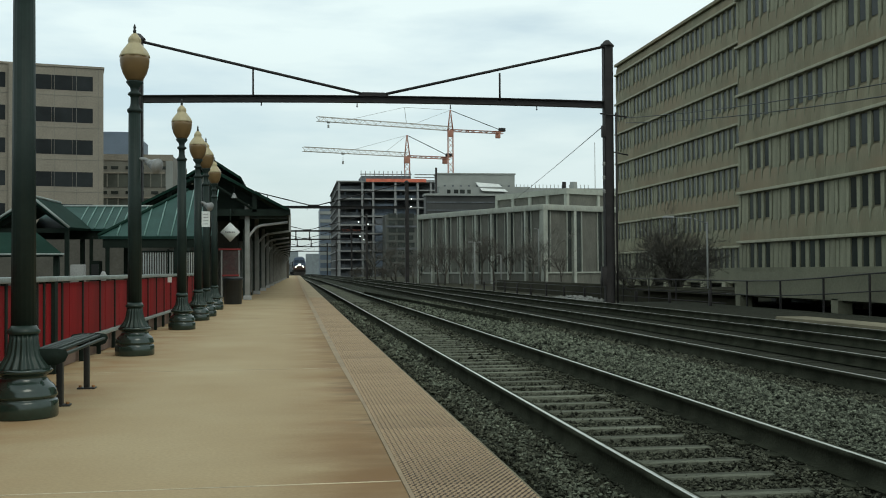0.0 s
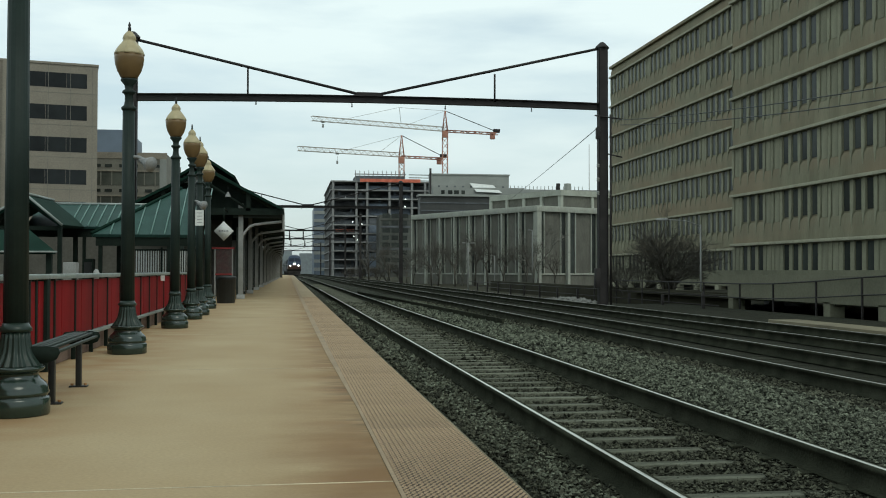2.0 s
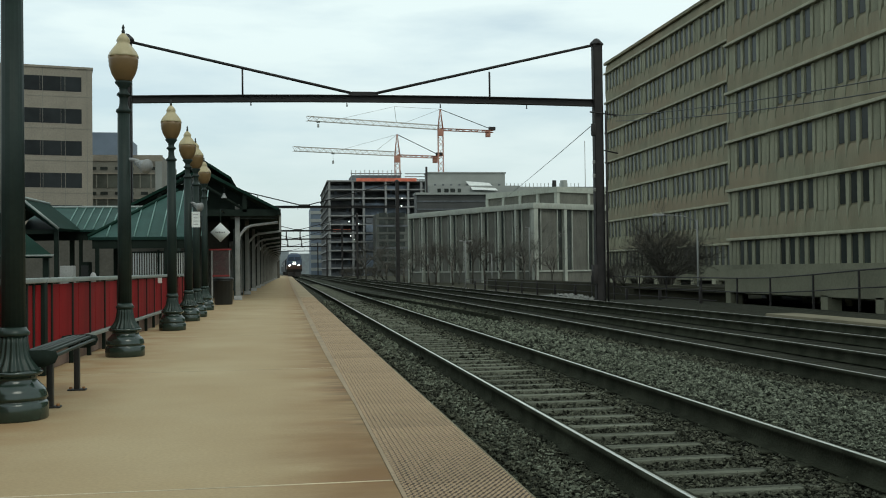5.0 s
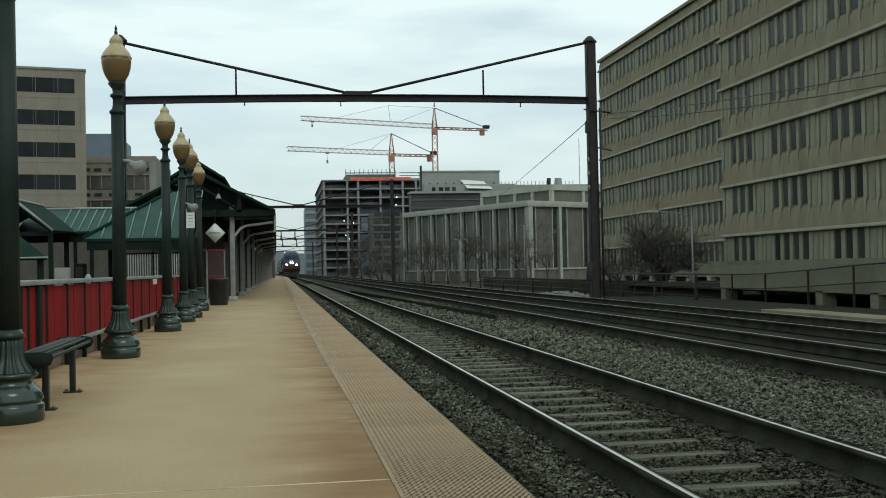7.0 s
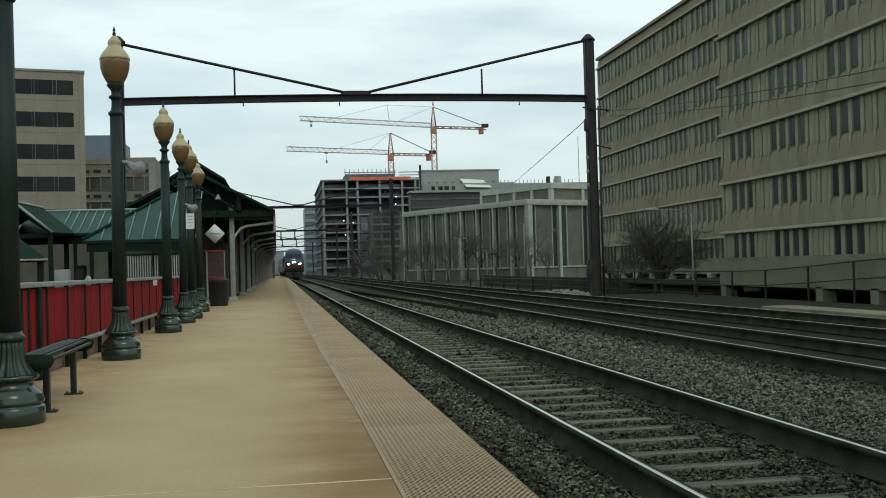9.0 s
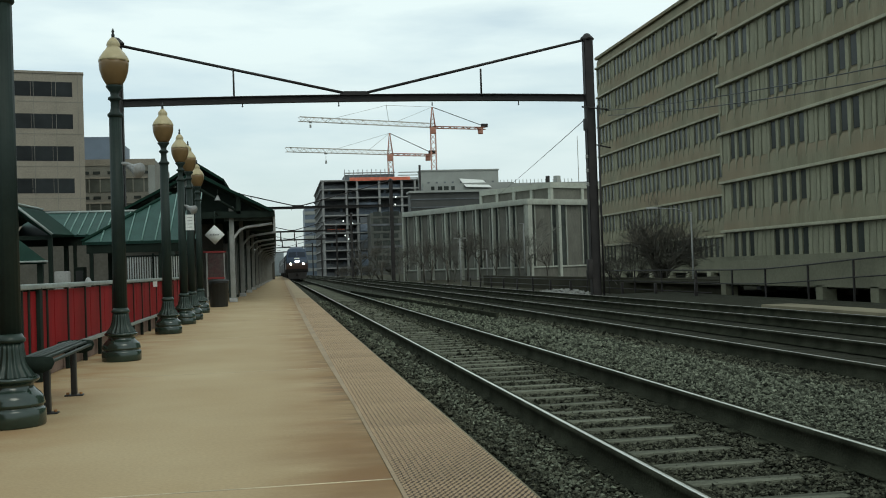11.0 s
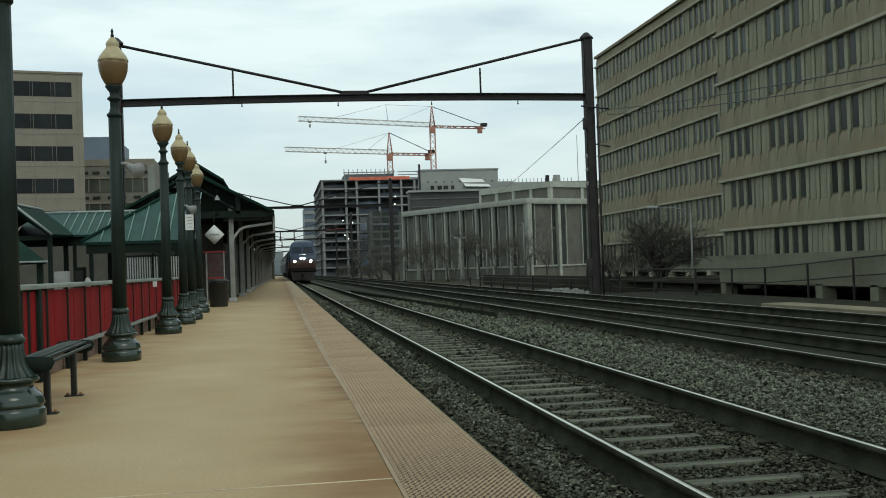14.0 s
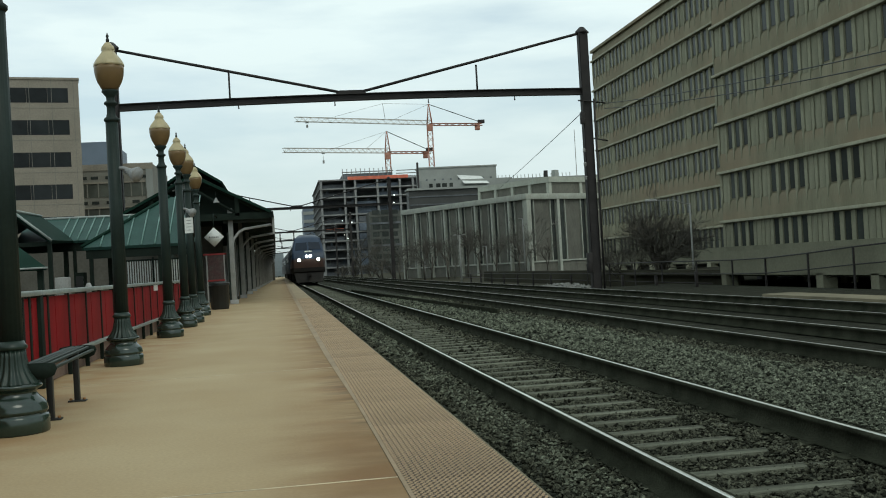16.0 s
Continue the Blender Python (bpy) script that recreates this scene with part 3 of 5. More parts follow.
        loft(g, [[(e + bend(a) - 0.06, a, zs - 0.24), (e + bend(a) + 0.06, a, zs - 0.24), (e + bend(a) + 0.06, a, zs - 0.02), (e + bend(a) - 0.06, a, zs - 0.02)] for a in (CY0 + (CY1 - CY0) * k / 10 for k in range(11))])
        part("gutter", g, "greendull", t)
    # grey downpipe at the near corner
    g = N()
    box(g, EX - 0.05, EX + 0.03, CY0 + 0.3, CY0 + 0.38, 2.55, 3.25)
    part("downpipe", g, "greypaint", t)
    k = 0
    y = CY0 + 0.5
    while y < CY1:
        o = -0.8 * bend(y)      # the posts stand nearer to the edge towards the far end
        for s, px in ((1, -1.82), (-1, -4.0)):
            g = N()
            box(g, px + o - 0.09, px + o + 0.09, y - 0.09, y + 0.09, 0.0, 3.6, 0.01)
            part("post", g, "greypaint" if s > 0 else "greenflat", t)
        g = N()
        tube(g, [(-1.78 + o, y, 2.22), (-1.75 + o, y, 2.42), (-1.50 + o, y, 2.72), (-1.30 + o, y, 2.81), (-0.22 + bend(y), y, 2.93)], 0.055)
        part("bracket", g, "palegrey", t, "bent grey bracket arm")
        g = N()
        box(g, -2.1 + o, -0.25 + bend(y), y - 0.06, y + 0.06, 3.05, 3.22)
        part("crossbeam", g, "greenflat", t)
        g = N()
        box(g, -1.97 + o, -1.67 + o, y - 0.16, y + 0.16, 0.0, 0.16, 0.02)
        part("footing", g, "palegrey", t)
        y += 9.0
    return t


canopy()

t = thing("pendant_lamp", pose(-2.25, CY0 + 0.05, 0), "small pale cone lamp hung in the open gable", "lamp")
g = N()
rod(g, (0, 0.1, 4.0), (0, 0.1, 4.25), 0.012, n=6)
part("stem", g, "greenflat", t)
g = N()
lathe(g, [(0.12, 3.82), (0.11, 3.83), (0.03, 4.0), (0.02, 4.01)], 16, at=(0, 0.1, 0))
part("shade", g, "horn", t)

# wind screens under the canopy
for k in range(12):
    y0 = CY0 + 1.2 + k * 9.0
    t = thing("wind_screen", pose(-1.98 - 0.8 * bend(y0), y0, 0), "pale grey panelled wind screen under the canopy", "screen", "wind screens")
    for j in range(3):
        g = N()
        box(g, -0.03, 0.03, j * 2.3 + 0.05, j * 2.3 + 2.2, 0.15, 2.6)
        part("panel", g, ("glasspanel", "greypaint", "glasspanel")[(j + k) % 3], t)
    g = N()
    box(g, -0.05, 0.05, 0, 7.0, 2.6, 2.72)
    for j in range(4):
        box(g, -0.04, 0.04, j * 2.3 - 0.04, j * 2.3 + 0.04, 0, 2.6)
    part("frame", g, "greenflat", t)
g = N()
box(g, -3.95, -2.5, 66, 120, 0.0, 3.0)
solid("wall_north", g, "greypaint", "grey shelter wall under the canopy", "wall")

g = N()
box(g, -2.6, -0.9, 156, 156.3, 0.0, 3.2)
solid("wall_end", g, "retain", "plain grey-brown end wall beyond the canopy", "wall")

# ---- bin, station sign and poster case by the first canopy post ----
t = thing("litter_bin", pose(-2.02, 34.0, 0), "tall black litter bin with a flat lid", "bin")
g = N()
lathe(g, [(0.27, 0), (0.29, 0.03), (0.32, 0.76), (0.335, 0.77), (0.335, 0.81)], 48, 0.03)
part("body", g, "black", t)
g = N()
lathe(g, [(0.34, 0.81), (0.34, 0.85), (0.26, 0.89), (0.15, 0.895)], 24)
part("lid", g, "black", t)
t = thing("station_sign", pose(-2.26, 36.6, 2.46), "white diamond station sign with grey lettering", "sign")
g = N()
r = 0.345
a = [g.verts.new((x, -0.02, z)) for x, z in ((-r, 0), (0, -r), (r, 0), (0, r))]
b = [g.verts.new((x, 0.02, z)) for x, z in ((-r, 0), (0, -r), (r, 0), (0, r))]
g.faces.new(a)
g.faces.new(b[::-1])
for i in range(4):
    g.faces.new((a[(i + 1) % 4], a[i], b[i], b[(i + 1) % 4]))
part("plate", g, "sign", t)
for k in range(6):
    g = N()
    box(g, -0.17 + k * 0.058, -0.135 + k * 0.058, -0.026, -0.021, -0.025, 0.02 + (0.015 if k in (0, 2) else 0))
    part("letter_bar", g, "ink", t, "unreadable grey lettering bar")
g = N()
tube(g, [(0, 0.03, 0.25), (0, 0.03, 0.72), (0, 0.3, 0.82), (0, 2.2, 0.82)], 0.025)
part("hanger", g, "greendull", t)
t = thing("poster_case", pose(-2.3, 37.4, 0), "poster case with red header and faded prints", "poster case")
g = N()
box(g, -0.34, -0.29, -0.05, 0.05, 0, 1.9)
box(g, 0.28, 0.32, -0.05, 0.05, 0, 1.9)
part("frame", g, "greypaint", t)
g = N()
box(g, -0.28, 0.28, -0.03, 0.03, 0.95, 1.82)
part("poster", g, "poster", t)
g = N()
box(g, -0.42, 0.38, -0.06, -0.04, 1.84, 1.90)
part("header", g, "signred", t, "red header strip")
g = N()
box(g, -0.30, 0.30, -0.06, -0.035, 0.9, 0.96)
part("ledge", g, "signred", t)


# ---- pavilions behind the fence ----
def seams(t, p, q, up, n, r=0.022):
    """Raised seams from the eave p..q up by the vector up."""
    p, q, up = Vector(p), Vector(q), Vector(up)
    for k in range(n):
        a = p.lerp(q, (k + 0.5) / n)
        g = N()
        rod(g, a, a + up, r, n=4)
        part("seam", g, "seam", t)


def hip_pavilion():
    t = thing("ticket_shelter", pose(0, 0, 0), "open shelter with a hipped green metal roof", "shelter")
    ey, ez = 29.57, 2.08
    L, R = -5.45, -2.5
    g = N()
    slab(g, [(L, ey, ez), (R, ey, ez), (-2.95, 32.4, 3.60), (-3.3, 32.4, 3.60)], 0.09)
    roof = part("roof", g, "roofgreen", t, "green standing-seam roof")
    # this side slope takes a darker green than the front one
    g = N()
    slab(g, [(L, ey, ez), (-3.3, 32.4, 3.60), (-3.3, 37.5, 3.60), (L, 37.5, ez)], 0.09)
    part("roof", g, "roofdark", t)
    for k in range(8):
        x = L + 0.5 + k * 0.37
        top = min(1.0, (x - L) / (-3.3 - L))
        g = N()
        rod(g, (x, ey, ez + 0.02), (x, ey + 2.83 * top, ez + 1.52 * top + 0.02), 0.022, n=4)
        part("seam", g, "seam", t)
    g = N()
    rod(g, (L, ey, ez + 0.03), (-3.3, 32.4, 3.63), 0.05, n=6)
    part("hip_cap", g, "roofdark", t)
    g = N()
    box(g, L + 0.1, R - 0.1, ey + 0.08, ey + 0.2, ez - 0.32, ez - 0.08)
    part("fascia", g, "greendull", t)
    for x in (L + 0.22, L + 0.95, L + 2.1):
        g = N()
        box(g, x - 0.05, x + 0.05, ey + 0.1, ey + 0.2, -0.03, ez - 0.1)
        part("post", g, "greendull", t)
    return t


hip_pavilion()


def gable_pavilion():
    t = thing("stair_shelter", pose(0, 0, 0), "stairway shelter with a dark green gabled roof", "shelter")
    g = N()
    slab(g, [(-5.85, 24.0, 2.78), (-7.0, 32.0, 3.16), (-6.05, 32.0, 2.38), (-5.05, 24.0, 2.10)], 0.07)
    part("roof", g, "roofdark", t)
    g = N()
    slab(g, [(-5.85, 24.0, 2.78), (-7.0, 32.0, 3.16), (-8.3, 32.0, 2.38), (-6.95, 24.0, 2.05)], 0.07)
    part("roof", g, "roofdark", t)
    g = N()
    rod(g, (-5.85, 23.96, 2.78), (-5.05, 23.96, 2.09), 0.035, n=4)
    rod(g, (-5.85, 23.96, 2.78), (-6.95, 23.96, 2.04), 0.035, n=4)
    part("bargeboard", g, "galv", t, "pale edge trim")
    g = N()
    rod(g, (-5.85, 24.0, 2.80), (-7.0, 32.0, 3.18), 0.035, n=6)
    part("ridge_cap", g, "galv", t)
    for x, y in ((-5.15, 24.2), (-5.95, 31.2), (-6.75, 24.2)):
        g = N()
        box(g, x - 0.045, x + 0.045, y - 0.045, y + 0.045, -0.03, 2.15)
        part("post", g, "greendull", t)
    g = N()
    rod(g, (-6.6, 24.3, 2.15), (-5.85, 24.3, 2.60), 0.05, n=4)
    rod(g, (-5.15, 24.3, 2.1), (-5.85, 24.3, 2.60), 0.05, n=4)
    box(g, -6.75, -5.15, 24.2, 24.3, 1.98, 2.08)
    part("truss", g, "greendull", t)


gable_pavilion()
t = thing("walkway_roof", pose(0, 0, 0), "covered walkway with a teal standing-seam metal roof", "canopy")
g = N()
slab(g, [(-7.6, 31.2, 2.36), (-4.2, 31.2, 2.36), (-4.2, 33.0, 3.12), (-7.6, 33.0, 3.12)], 0.07)
part("roof", g, "roofgreen", t)
seams(t, (-6.5, 31.2, 2.38), (-4.2, 31.2, 2.38), (0, 1.8, 0.76), 9)
g = N()
rod(g, (-7.6, 33.0, 3.14), (-3.9, 33.0, 3.14), 0.04, n=6)
part("ridge_cap", g, "galv", t)
g = N()
box(g, -7.5, -4.3, 31.3, 31.4, 2.05, 2.3)
part("fascia", g, "greendull", t)
for x in (-6.25, -5.0):
    g = N()
    box(g, x - 0.06, x + 0.06, 31.4, 31.52, -0.03, 2.2)
    part("post", g, "greendull", t)
t = thing("low_shelter", pose(0, 0, 0), "low stair enclosure with a dark green sloping roof", "shelter")
g = N()
slab(g, [(-6.6, 19.6, 1.42), (-4.25, 19.6, 1.42), (-4.95, 20.6, 1.85), (-6.6, 20.6, 1.85)], 0.06)
part("roof", g, "roofdark", t)
g = N()
rod(g, (-6.6, 19.58, 1.41), (-4.22, 19.58, 1.41), 0.025, n=4)
part("eave_trim", g, "galv", t)
for x in (-6.3, -4.4):
    g = N()
    box(g, x - 0.05, x + 0.05, 19.75, 19.85, -0.03, 1.4)
    part("post", g, "greendull", t)
g = N()
box(g, -6.25, -4.45, 19.78, 19.82, 0.0, 1.0)
part("side_panel", g, "darkwall", t)

# white picket rail beyond the shelter
t = thing("picket_railing", pose(-5.6, 38.0, 0), "pale steel picket railing", "railing")
pk = N()
box(pk, -0.018, 0.018, -0.012, 0.012, 0.9, 1.78)
pk = as_mesh("picket", pk, "trimwhite")
for k in range(26):
    share("picket", pk, t, pose(k * 0.085, 0, 0))
g = N()
box(g, -0.05, 2.3, -0.03, 0.03, 1.78, 1.84)
box(g, -0.05, 2.3, -0.03, 0.03, 0.95, 1.0)
for x in (0.0, 1.05, 2.2):
    box(g, x - 0.035, x + 0.035, -0.035, 0.035, -0.03, 1.9)
part("rail", g, "greendull", t)
g = N()
box(g, -30, -9.3, 60, 61, -0.03, 3.6)
box(g, -9.3, -2.5, 46, 46.4, -0.03, 3.3)
solid("wall_west", g, "retain", "grey-brown retaining wall behind the shelters", "wall")
t = thing("planter_box", pose(-4.62, 22.8, 0), "grey box cabinet behind the fence", "cabinet")
g = N()
box(g, -0.14, 0.14, -0.14, 0.14, -0.03, 1.24, 0.02)
part("body", g, "greypaint", t)
t = thing("utility_cabinet", pose(-5.62, 30.2, 0), "dark green utility cabinet behind the fence", "cabinet")
g = N()
box(g, -0.13, 0.13, -0.2, 0.2, -0.03, 1.4, 0.02)
part("body", g, "greendull", t)
g = N()
box(g, -0.1, 0.1, -0.215, -0.2, 0.2, 1.3)
part("door", g, "black", t)
t = thing("bollard", pose(-5.03, 28.0, 0), "short pale bollard behind the fence", "bollard")
g = N()
lathe(g, [(0.075, -0.03), (0.07, 0.9), (0.085, 0.92), (0.085, 1.0), (0.05, 1.08), (0.01, 1.1)], 14)
part("body", g, "palegrey", t)


# ---- catenary portals ----
def portal(y, xl, xr, zb, ztop, drop=0.0, camber=0.0):
    t = thing("catenary_portal", pose(0, y, 0), "dark steel portal frame with sloping tie rods across the tracks", "portal frame", "catenary portals")
    for x in (xl, xr):
        low = drop * 2.4 if x == xl else 0.0
        g = N()
        for s in (-1, 1):
            box(g, x - 0.22, x + 0.22, s * 0.17 - 0.02, s * 0.17 + 0.02, -1.45, ztop - 0.3 - low)
        box(g, x - 0.018, x + 0.018, -0.16, 0.16, -1.45, ztop - 0.3 - low)
        for s in (-1, 1):
            box(g, x + s * 0.215 - 0.02, x + s * 0.215 + 0.02, -0.19, 0.19, -1.45, ztop - 0.3 - low)
        p = part("post", g, "steel", t)
        g = N()
        lathe(g, [(0.36, 0), (0.36, 0.08), (0.12, 0.32), (0.05, 0.34)], 4, at=(x, 0, ztop - 0.32 - low))
        part("cap", g, "steel", p)
    g = N()
    sec = [(-0.16, -0.17), (0.16, -0.17), (0.16, -0.13), (0.02, -0.13), (0.02, 0.13), (0.16, 0.13), (0.16, 0.17), (-0.16, 0.17), (-0.16, 0.13), (-0.02, 0.13), (-0.02, -0.13), (-0.16, -0.13)]
    w = xr - xl
    mid = xl + w * 0.485
    # the beam is cambered: its middle stands a little higher than its ends
    loft(g, [[(xl + w * f, a, zb + b - drop * (1 - f) + camber * 4 * f * (1 - f)) for a, b in sec] for f in (k / 8 for k in range(9))])
    part("beam", g, "steel", t)
    zm = zb - drop / 2 + camber
    g = N()
    loft(g, [[(mid - 0.80, e, zm + 0.15), (mid + 0.80, e, zm + 0.15), (mid + 0.55, e, zm + 0.34), (mid - 0.55, e, zm + 0.34)] for e in (-0.05, 0.05)])
    part("gusset", g, "steel", t, "steel gusset plate where the tie rods meet the beam")
    for s, x in ((-1, xl), (1, xr)):
        g = N()
        rod(g, (x, 0, ztop - (0.28 if s > 0 else 0.62)), (mid + s * 0.60, 0, zm + 0.27), 0.07, n=6)
        part("tie_rod", g, "steel", t)
        hx = mid + (6.35 if s > 0 else -5.85) * w / 23.23
        f = (hx - mid - s * 0.65) / (x - mid - s * 0.65)
        g = N()
        rod(g, (hx, 0, zb + 0.1), (hx, 0, zb + 0.2 + f * (ztop - 0.7 - zb)), 0.05, n=6)
        part("hanger", g, "steel", t)
    for f in (0.25, 0.45, 0.65, 0.84):
        g = N()
        lathe(g, [(0.02, -0.18), (0.04, -0.16), (0.04, -0.12), (0.02, -0.1), (0.03, -0.05), (0.02, 0.02)], 8, at=(xl + w * f, 0, zb - 0.16))
        part("insulator", g, "steel", t)
    return t


near_portal = portal(50.0, -7.4, 15.83, 9.45, 12.75, 0.12, 0.13)
for y, x in ((212, 0.2), (212, 3.0), (268, 0.6), (268, 4.2)):
    t = thing("hanging_insulator", pose(x, y, 9.2), "long dark insulator string hung under a portal beam", "insulator", "insulator strings")
    g = N()
    lathe(g, [(0.06, 0.0), (0.16, -0.15), (0.07, -0.3), (0.16, -0.5), (0.07, -0.7), (0.16, -0.9), (0.07, -1.1), (0.2, -1.3), (0.2, -1.7), (0.05, -1.9)], 10)
    part("string", g, "steel", t)
for y, dx in ((133, 0.0), (212, 0.6), (268, 0.4), (350, -2.0), (430, -4.0)):
    portal(y, -9.0, 14.6 + dx * 0.3, 9.35, 12.9)

# fittings on the near right post
t = thing("line_switch", pose(15.83, 49.7, 0), "switch boxes and arms bolted to a steel post", "electrical fitting")
g = N()
box(g, -0.42, -0.24, -0.15, 0.15, 7.75, 8.35, 0.02)
box(g, -0.30, -0.23, -0.1, 0.1, 8.35, 8.9)
part("box", g, "steel", t)
g = N()
rod(g, (-0.5, 0, 8.95), (0.9, 0, 8.8), 0.04)
part("arm", g, "steel", t)
g = N()
rod(g, (0.2, 0, 7.0), (0.95, 0, 6.85), 0.035)
part("arm", g, "steel", t)
for z in (5.6, 6.3, 4.9):
    g = N()
    lathe(g, [(0.05, 0), (0.09, 0.05), (0.05, 0.1), (0.09, 0.15), (0.04, 0.2)], 10, at=(-0.33, 0, z))
    part("insulator", g, "greypaint", t)
g = N()
rod(g, (0.3, -0.1, -1.2), (0.3, -0.1, 9.0), 0.05)
part("conduit", g, "steel", t)
g = N()
box(g, -0.5, -0.25, -0.15, 0.15, 0.2, 1.2, 0.02)
part("box", g, "steel", t)


def wire(p, q, sag, r=0.02, label="thin sagging overhead wire"):
    g = N()
    p, q = Vector(p), Vector(q)
    pts = []
    for k in range(15):
        f = k / 14
        v = p.lerp(q, f)
        v.z -= sag * 4 * f * (1 - f)
        pts.append(v)
    tube(g, pts, r, 5)
    return tagged(new("overhead_wire", as_mesh("overhead_wire", g, "wire")), label, "wire", "overhead wires")


wire((15.5, 50.0, 8.3), (35.6, 170.6, 11.9), 0.15)
wire((16.6, 49.7, 8.75), (17.2, 8.0, 5.3), 0.5)
wire((16.7, 49.7, 8.5), (17.0, 8.0, 5.0), 0.6)

# ---- train ----
def loco():
    t = thing("locomotive", pose(T1, 245, RAIL_TOP), "blue and silver diesel passenger locomotive with lit headlamps", "locomotive")
    prof = [(0.55, 1.05), (0.30, 1.2), (0.12, 2.1), (0.26, 2.80), (0.55, 3.10), (1.45, 4.30), (2.3, 4.62), (20.8, 4.62), (21.0, 4.5), (21.0, 1.05)]

    def ring(g, x, inset):
        out = []
        for y, z in prof:
            k = max(0.0, (z - 3.5) / 1.1)
            out.append(g.verts.new((x * (1 - 0.40 * k * k), y + inset * (1 if y < 1 else 0), z + (inset * -0.25 if z > 4.55 else 0))))
        return out

    def shell(z_lo, z_hi):
        g = N()
        rings = [ring(g, -1.5, 0.35), ring(g, -1.35, 0.08), ring(g, -0.6, 0.0), ring(g, 0.6, 0.0), ring(g, 1.35, 0.08), ring(g, 1.5, 0.35)]
        for a, b in zip(rings, rings[1:]):
            for i in range(len(prof)):
                j = (i + 1) % len(prof)
                g.faces.new((a[i], a[j], b[j], b[i]))
        g.faces.new(rings[0])
        g.faces.new(rings[-1][::-1])
        for f in (z_lo, z_hi):
            bmesh.ops.bisect_plane(g, geom=g.verts[:] + g.edges[:] + g.faces[:], plane_co=(0, 0, f), plane_no=(0, 0, 1), clear_inner=f == z_lo, clear_outer=f == z_hi)
        bmesh.ops.holes_fill(g, edges=[e for e in g.edges if len(e.link_faces) == 1])
        bmesh.ops.recalc_face_normals(g, faces=g.faces[:])
        return g

    part("upper_body", shell(2.35, 5.0), "locoblue", t, "blue upper body and cab")
    part("nose_band", shell(1.55, 2.35), "locored", t, "dull red nose band")
    # the lowest band of the body is set nearly black
    part("lower_body", shell(1.0, 1.55), "grime", t, "dark lower body")
    for s in (-1, 1):
        g = N()
        slab(g, [(s * 0.08, 0.57, 3.22), (s * 1.20, 0.66, 3.22), (s * 1.08, 1.12, 3.88), (s * 0.08, 1.08, 3.92)], 0.05)
        part("windscreen", g, "locoglass", t)
        g = N()
        rod(g, (s * 0.17, 0.30, 2.62), (s * 0.17, 0.09, 2.60), 0.125, n=14)
        part("headlamp", g, "headlight", t, "bright round headlamp")
        g = N()
        rod(g, (s * 0.88, 0.35, 2.27), (s * 0.88, 0.06, 2.27), 0.15, n=14)
        part("ditch_light", g, "headlight", t, "bright round ditch light")
        g = N()
        rod(g, (s * 0.88, 0.35, 2.27), (s * 0.88, 0.12, 2.27), 0.24, n=14)
        part("light_housing", g, "grime", t)
        g = N()
        box(g, s * 1.47, s * 1.515, 2.6, 3.6, 2.75, 3.4)
        part("side_window", g, "glassdark", t)
    g = N()
    box(g, -0.35, 0.35, 0.38, 0.6, 2.98, 3.10, 0.01)
    part("number_board", g, "trimwhite", t, "pale number board without readable writing")
    g = N()
    slab(g, [(-1.35, 0.45, 1.1), (1.35, 0.45, 1.1), (1.2, 0.05, 0.2), (-1.2, 0.05, 0.2)], 0.08)
    part("pilot", g, "grime", t, "dark snow plough")
    g = N()
    box(g, -0.14, 0.14, -0.35, 0.5, 0.75, 1.0, 0.03)
    part("coupler", g, "grime", t)
    g = N()
    box(g, -1.35, 1.35, 8.0, 13.5, 0.35, 1.1, 0.05)
    part("fuel_tank", g, "grime", t)
    for y in (5.0, 9.0, 13.0, 17.0):
        g = N()
        box(g, -0.7, 0.7, y - 0.9, y + 0.9, 4.55, 4.72, 0.03)
        part("roof_hatch", g, "locogrey", t)
    for yc in (3.8, 17.2):
        g = N()
        for s in (-1, 1):
            box(g, s * 1.0 - 0.12, s * 1.0 + 0.12, yc - 1.9, yc + 1.9, 0.4, 0.9, 0.03)
        b = part("bogie", g, "grime", t)
        for y in (yc - 1.35, yc + 1.35):
            for s in (-1, 1):
                g = N()
                rod(g, (s * 0.70, y, 0.5), (s * 0.83, y, 0.5), 0.5, n=24)
                part("wheel", g, "grime", b)
    return t


def coach():
    t = thing("passenger_coach", pose(T1, 270, RAIL_TOP), "dull grey passenger coach behind the locomotive", "railway coach", "coaches")
    g = N()
    pr = [(-1.5, 1.0), (-1.52, 2.6), (-1.45, 3.5), (-1.1, 3.95), (0, 4.15), (1.1, 3.95), (1.45, 3.5), (1.52, 2.6), (1.5, 1.0)]
    a = [g.verts.new((x, 0, z)) for x, z in pr]
    b = [g.verts.new((x, 25.5, z)) for x, z in pr]
    g.faces.new(a)
    g.faces.new(b[::-1])
    for i in range(len(pr)):
        j = (i + 1) % len(pr)
        g.faces.new((a[j], a[i], b[i], b[j]))
    bmesh.ops.recalc_face_normals(g, faces=g.faces[:])
    part("body", g, "coachgrey", t)
    for s in (-1, 1):
        for k in range(10):
            g = N()
            box(g, s * 1.5, s * 1.535, 2.2 + k * 2.2, 3.7 + k * 2.2, 2.3, 2.95, 0.0)
            part("window", g, "glassdark", t)
    for yc in (3.5, 22):
        g = N()
        box(g, -1.1, 1.1, yc - 1.5, yc + 1.5, 0.2, 1.0, 0.05)
        b = part("bogie", g, "grime", t)
        for y in (yc - 1.2, yc + 1.2):
            for s in (-1, 1):
                g = N()
                rod(g, (s * 0.70, y, 0.46), (s * 0.83, y, 0.46), 0.46, n=20)
                part("wheel", g, "grime", b)
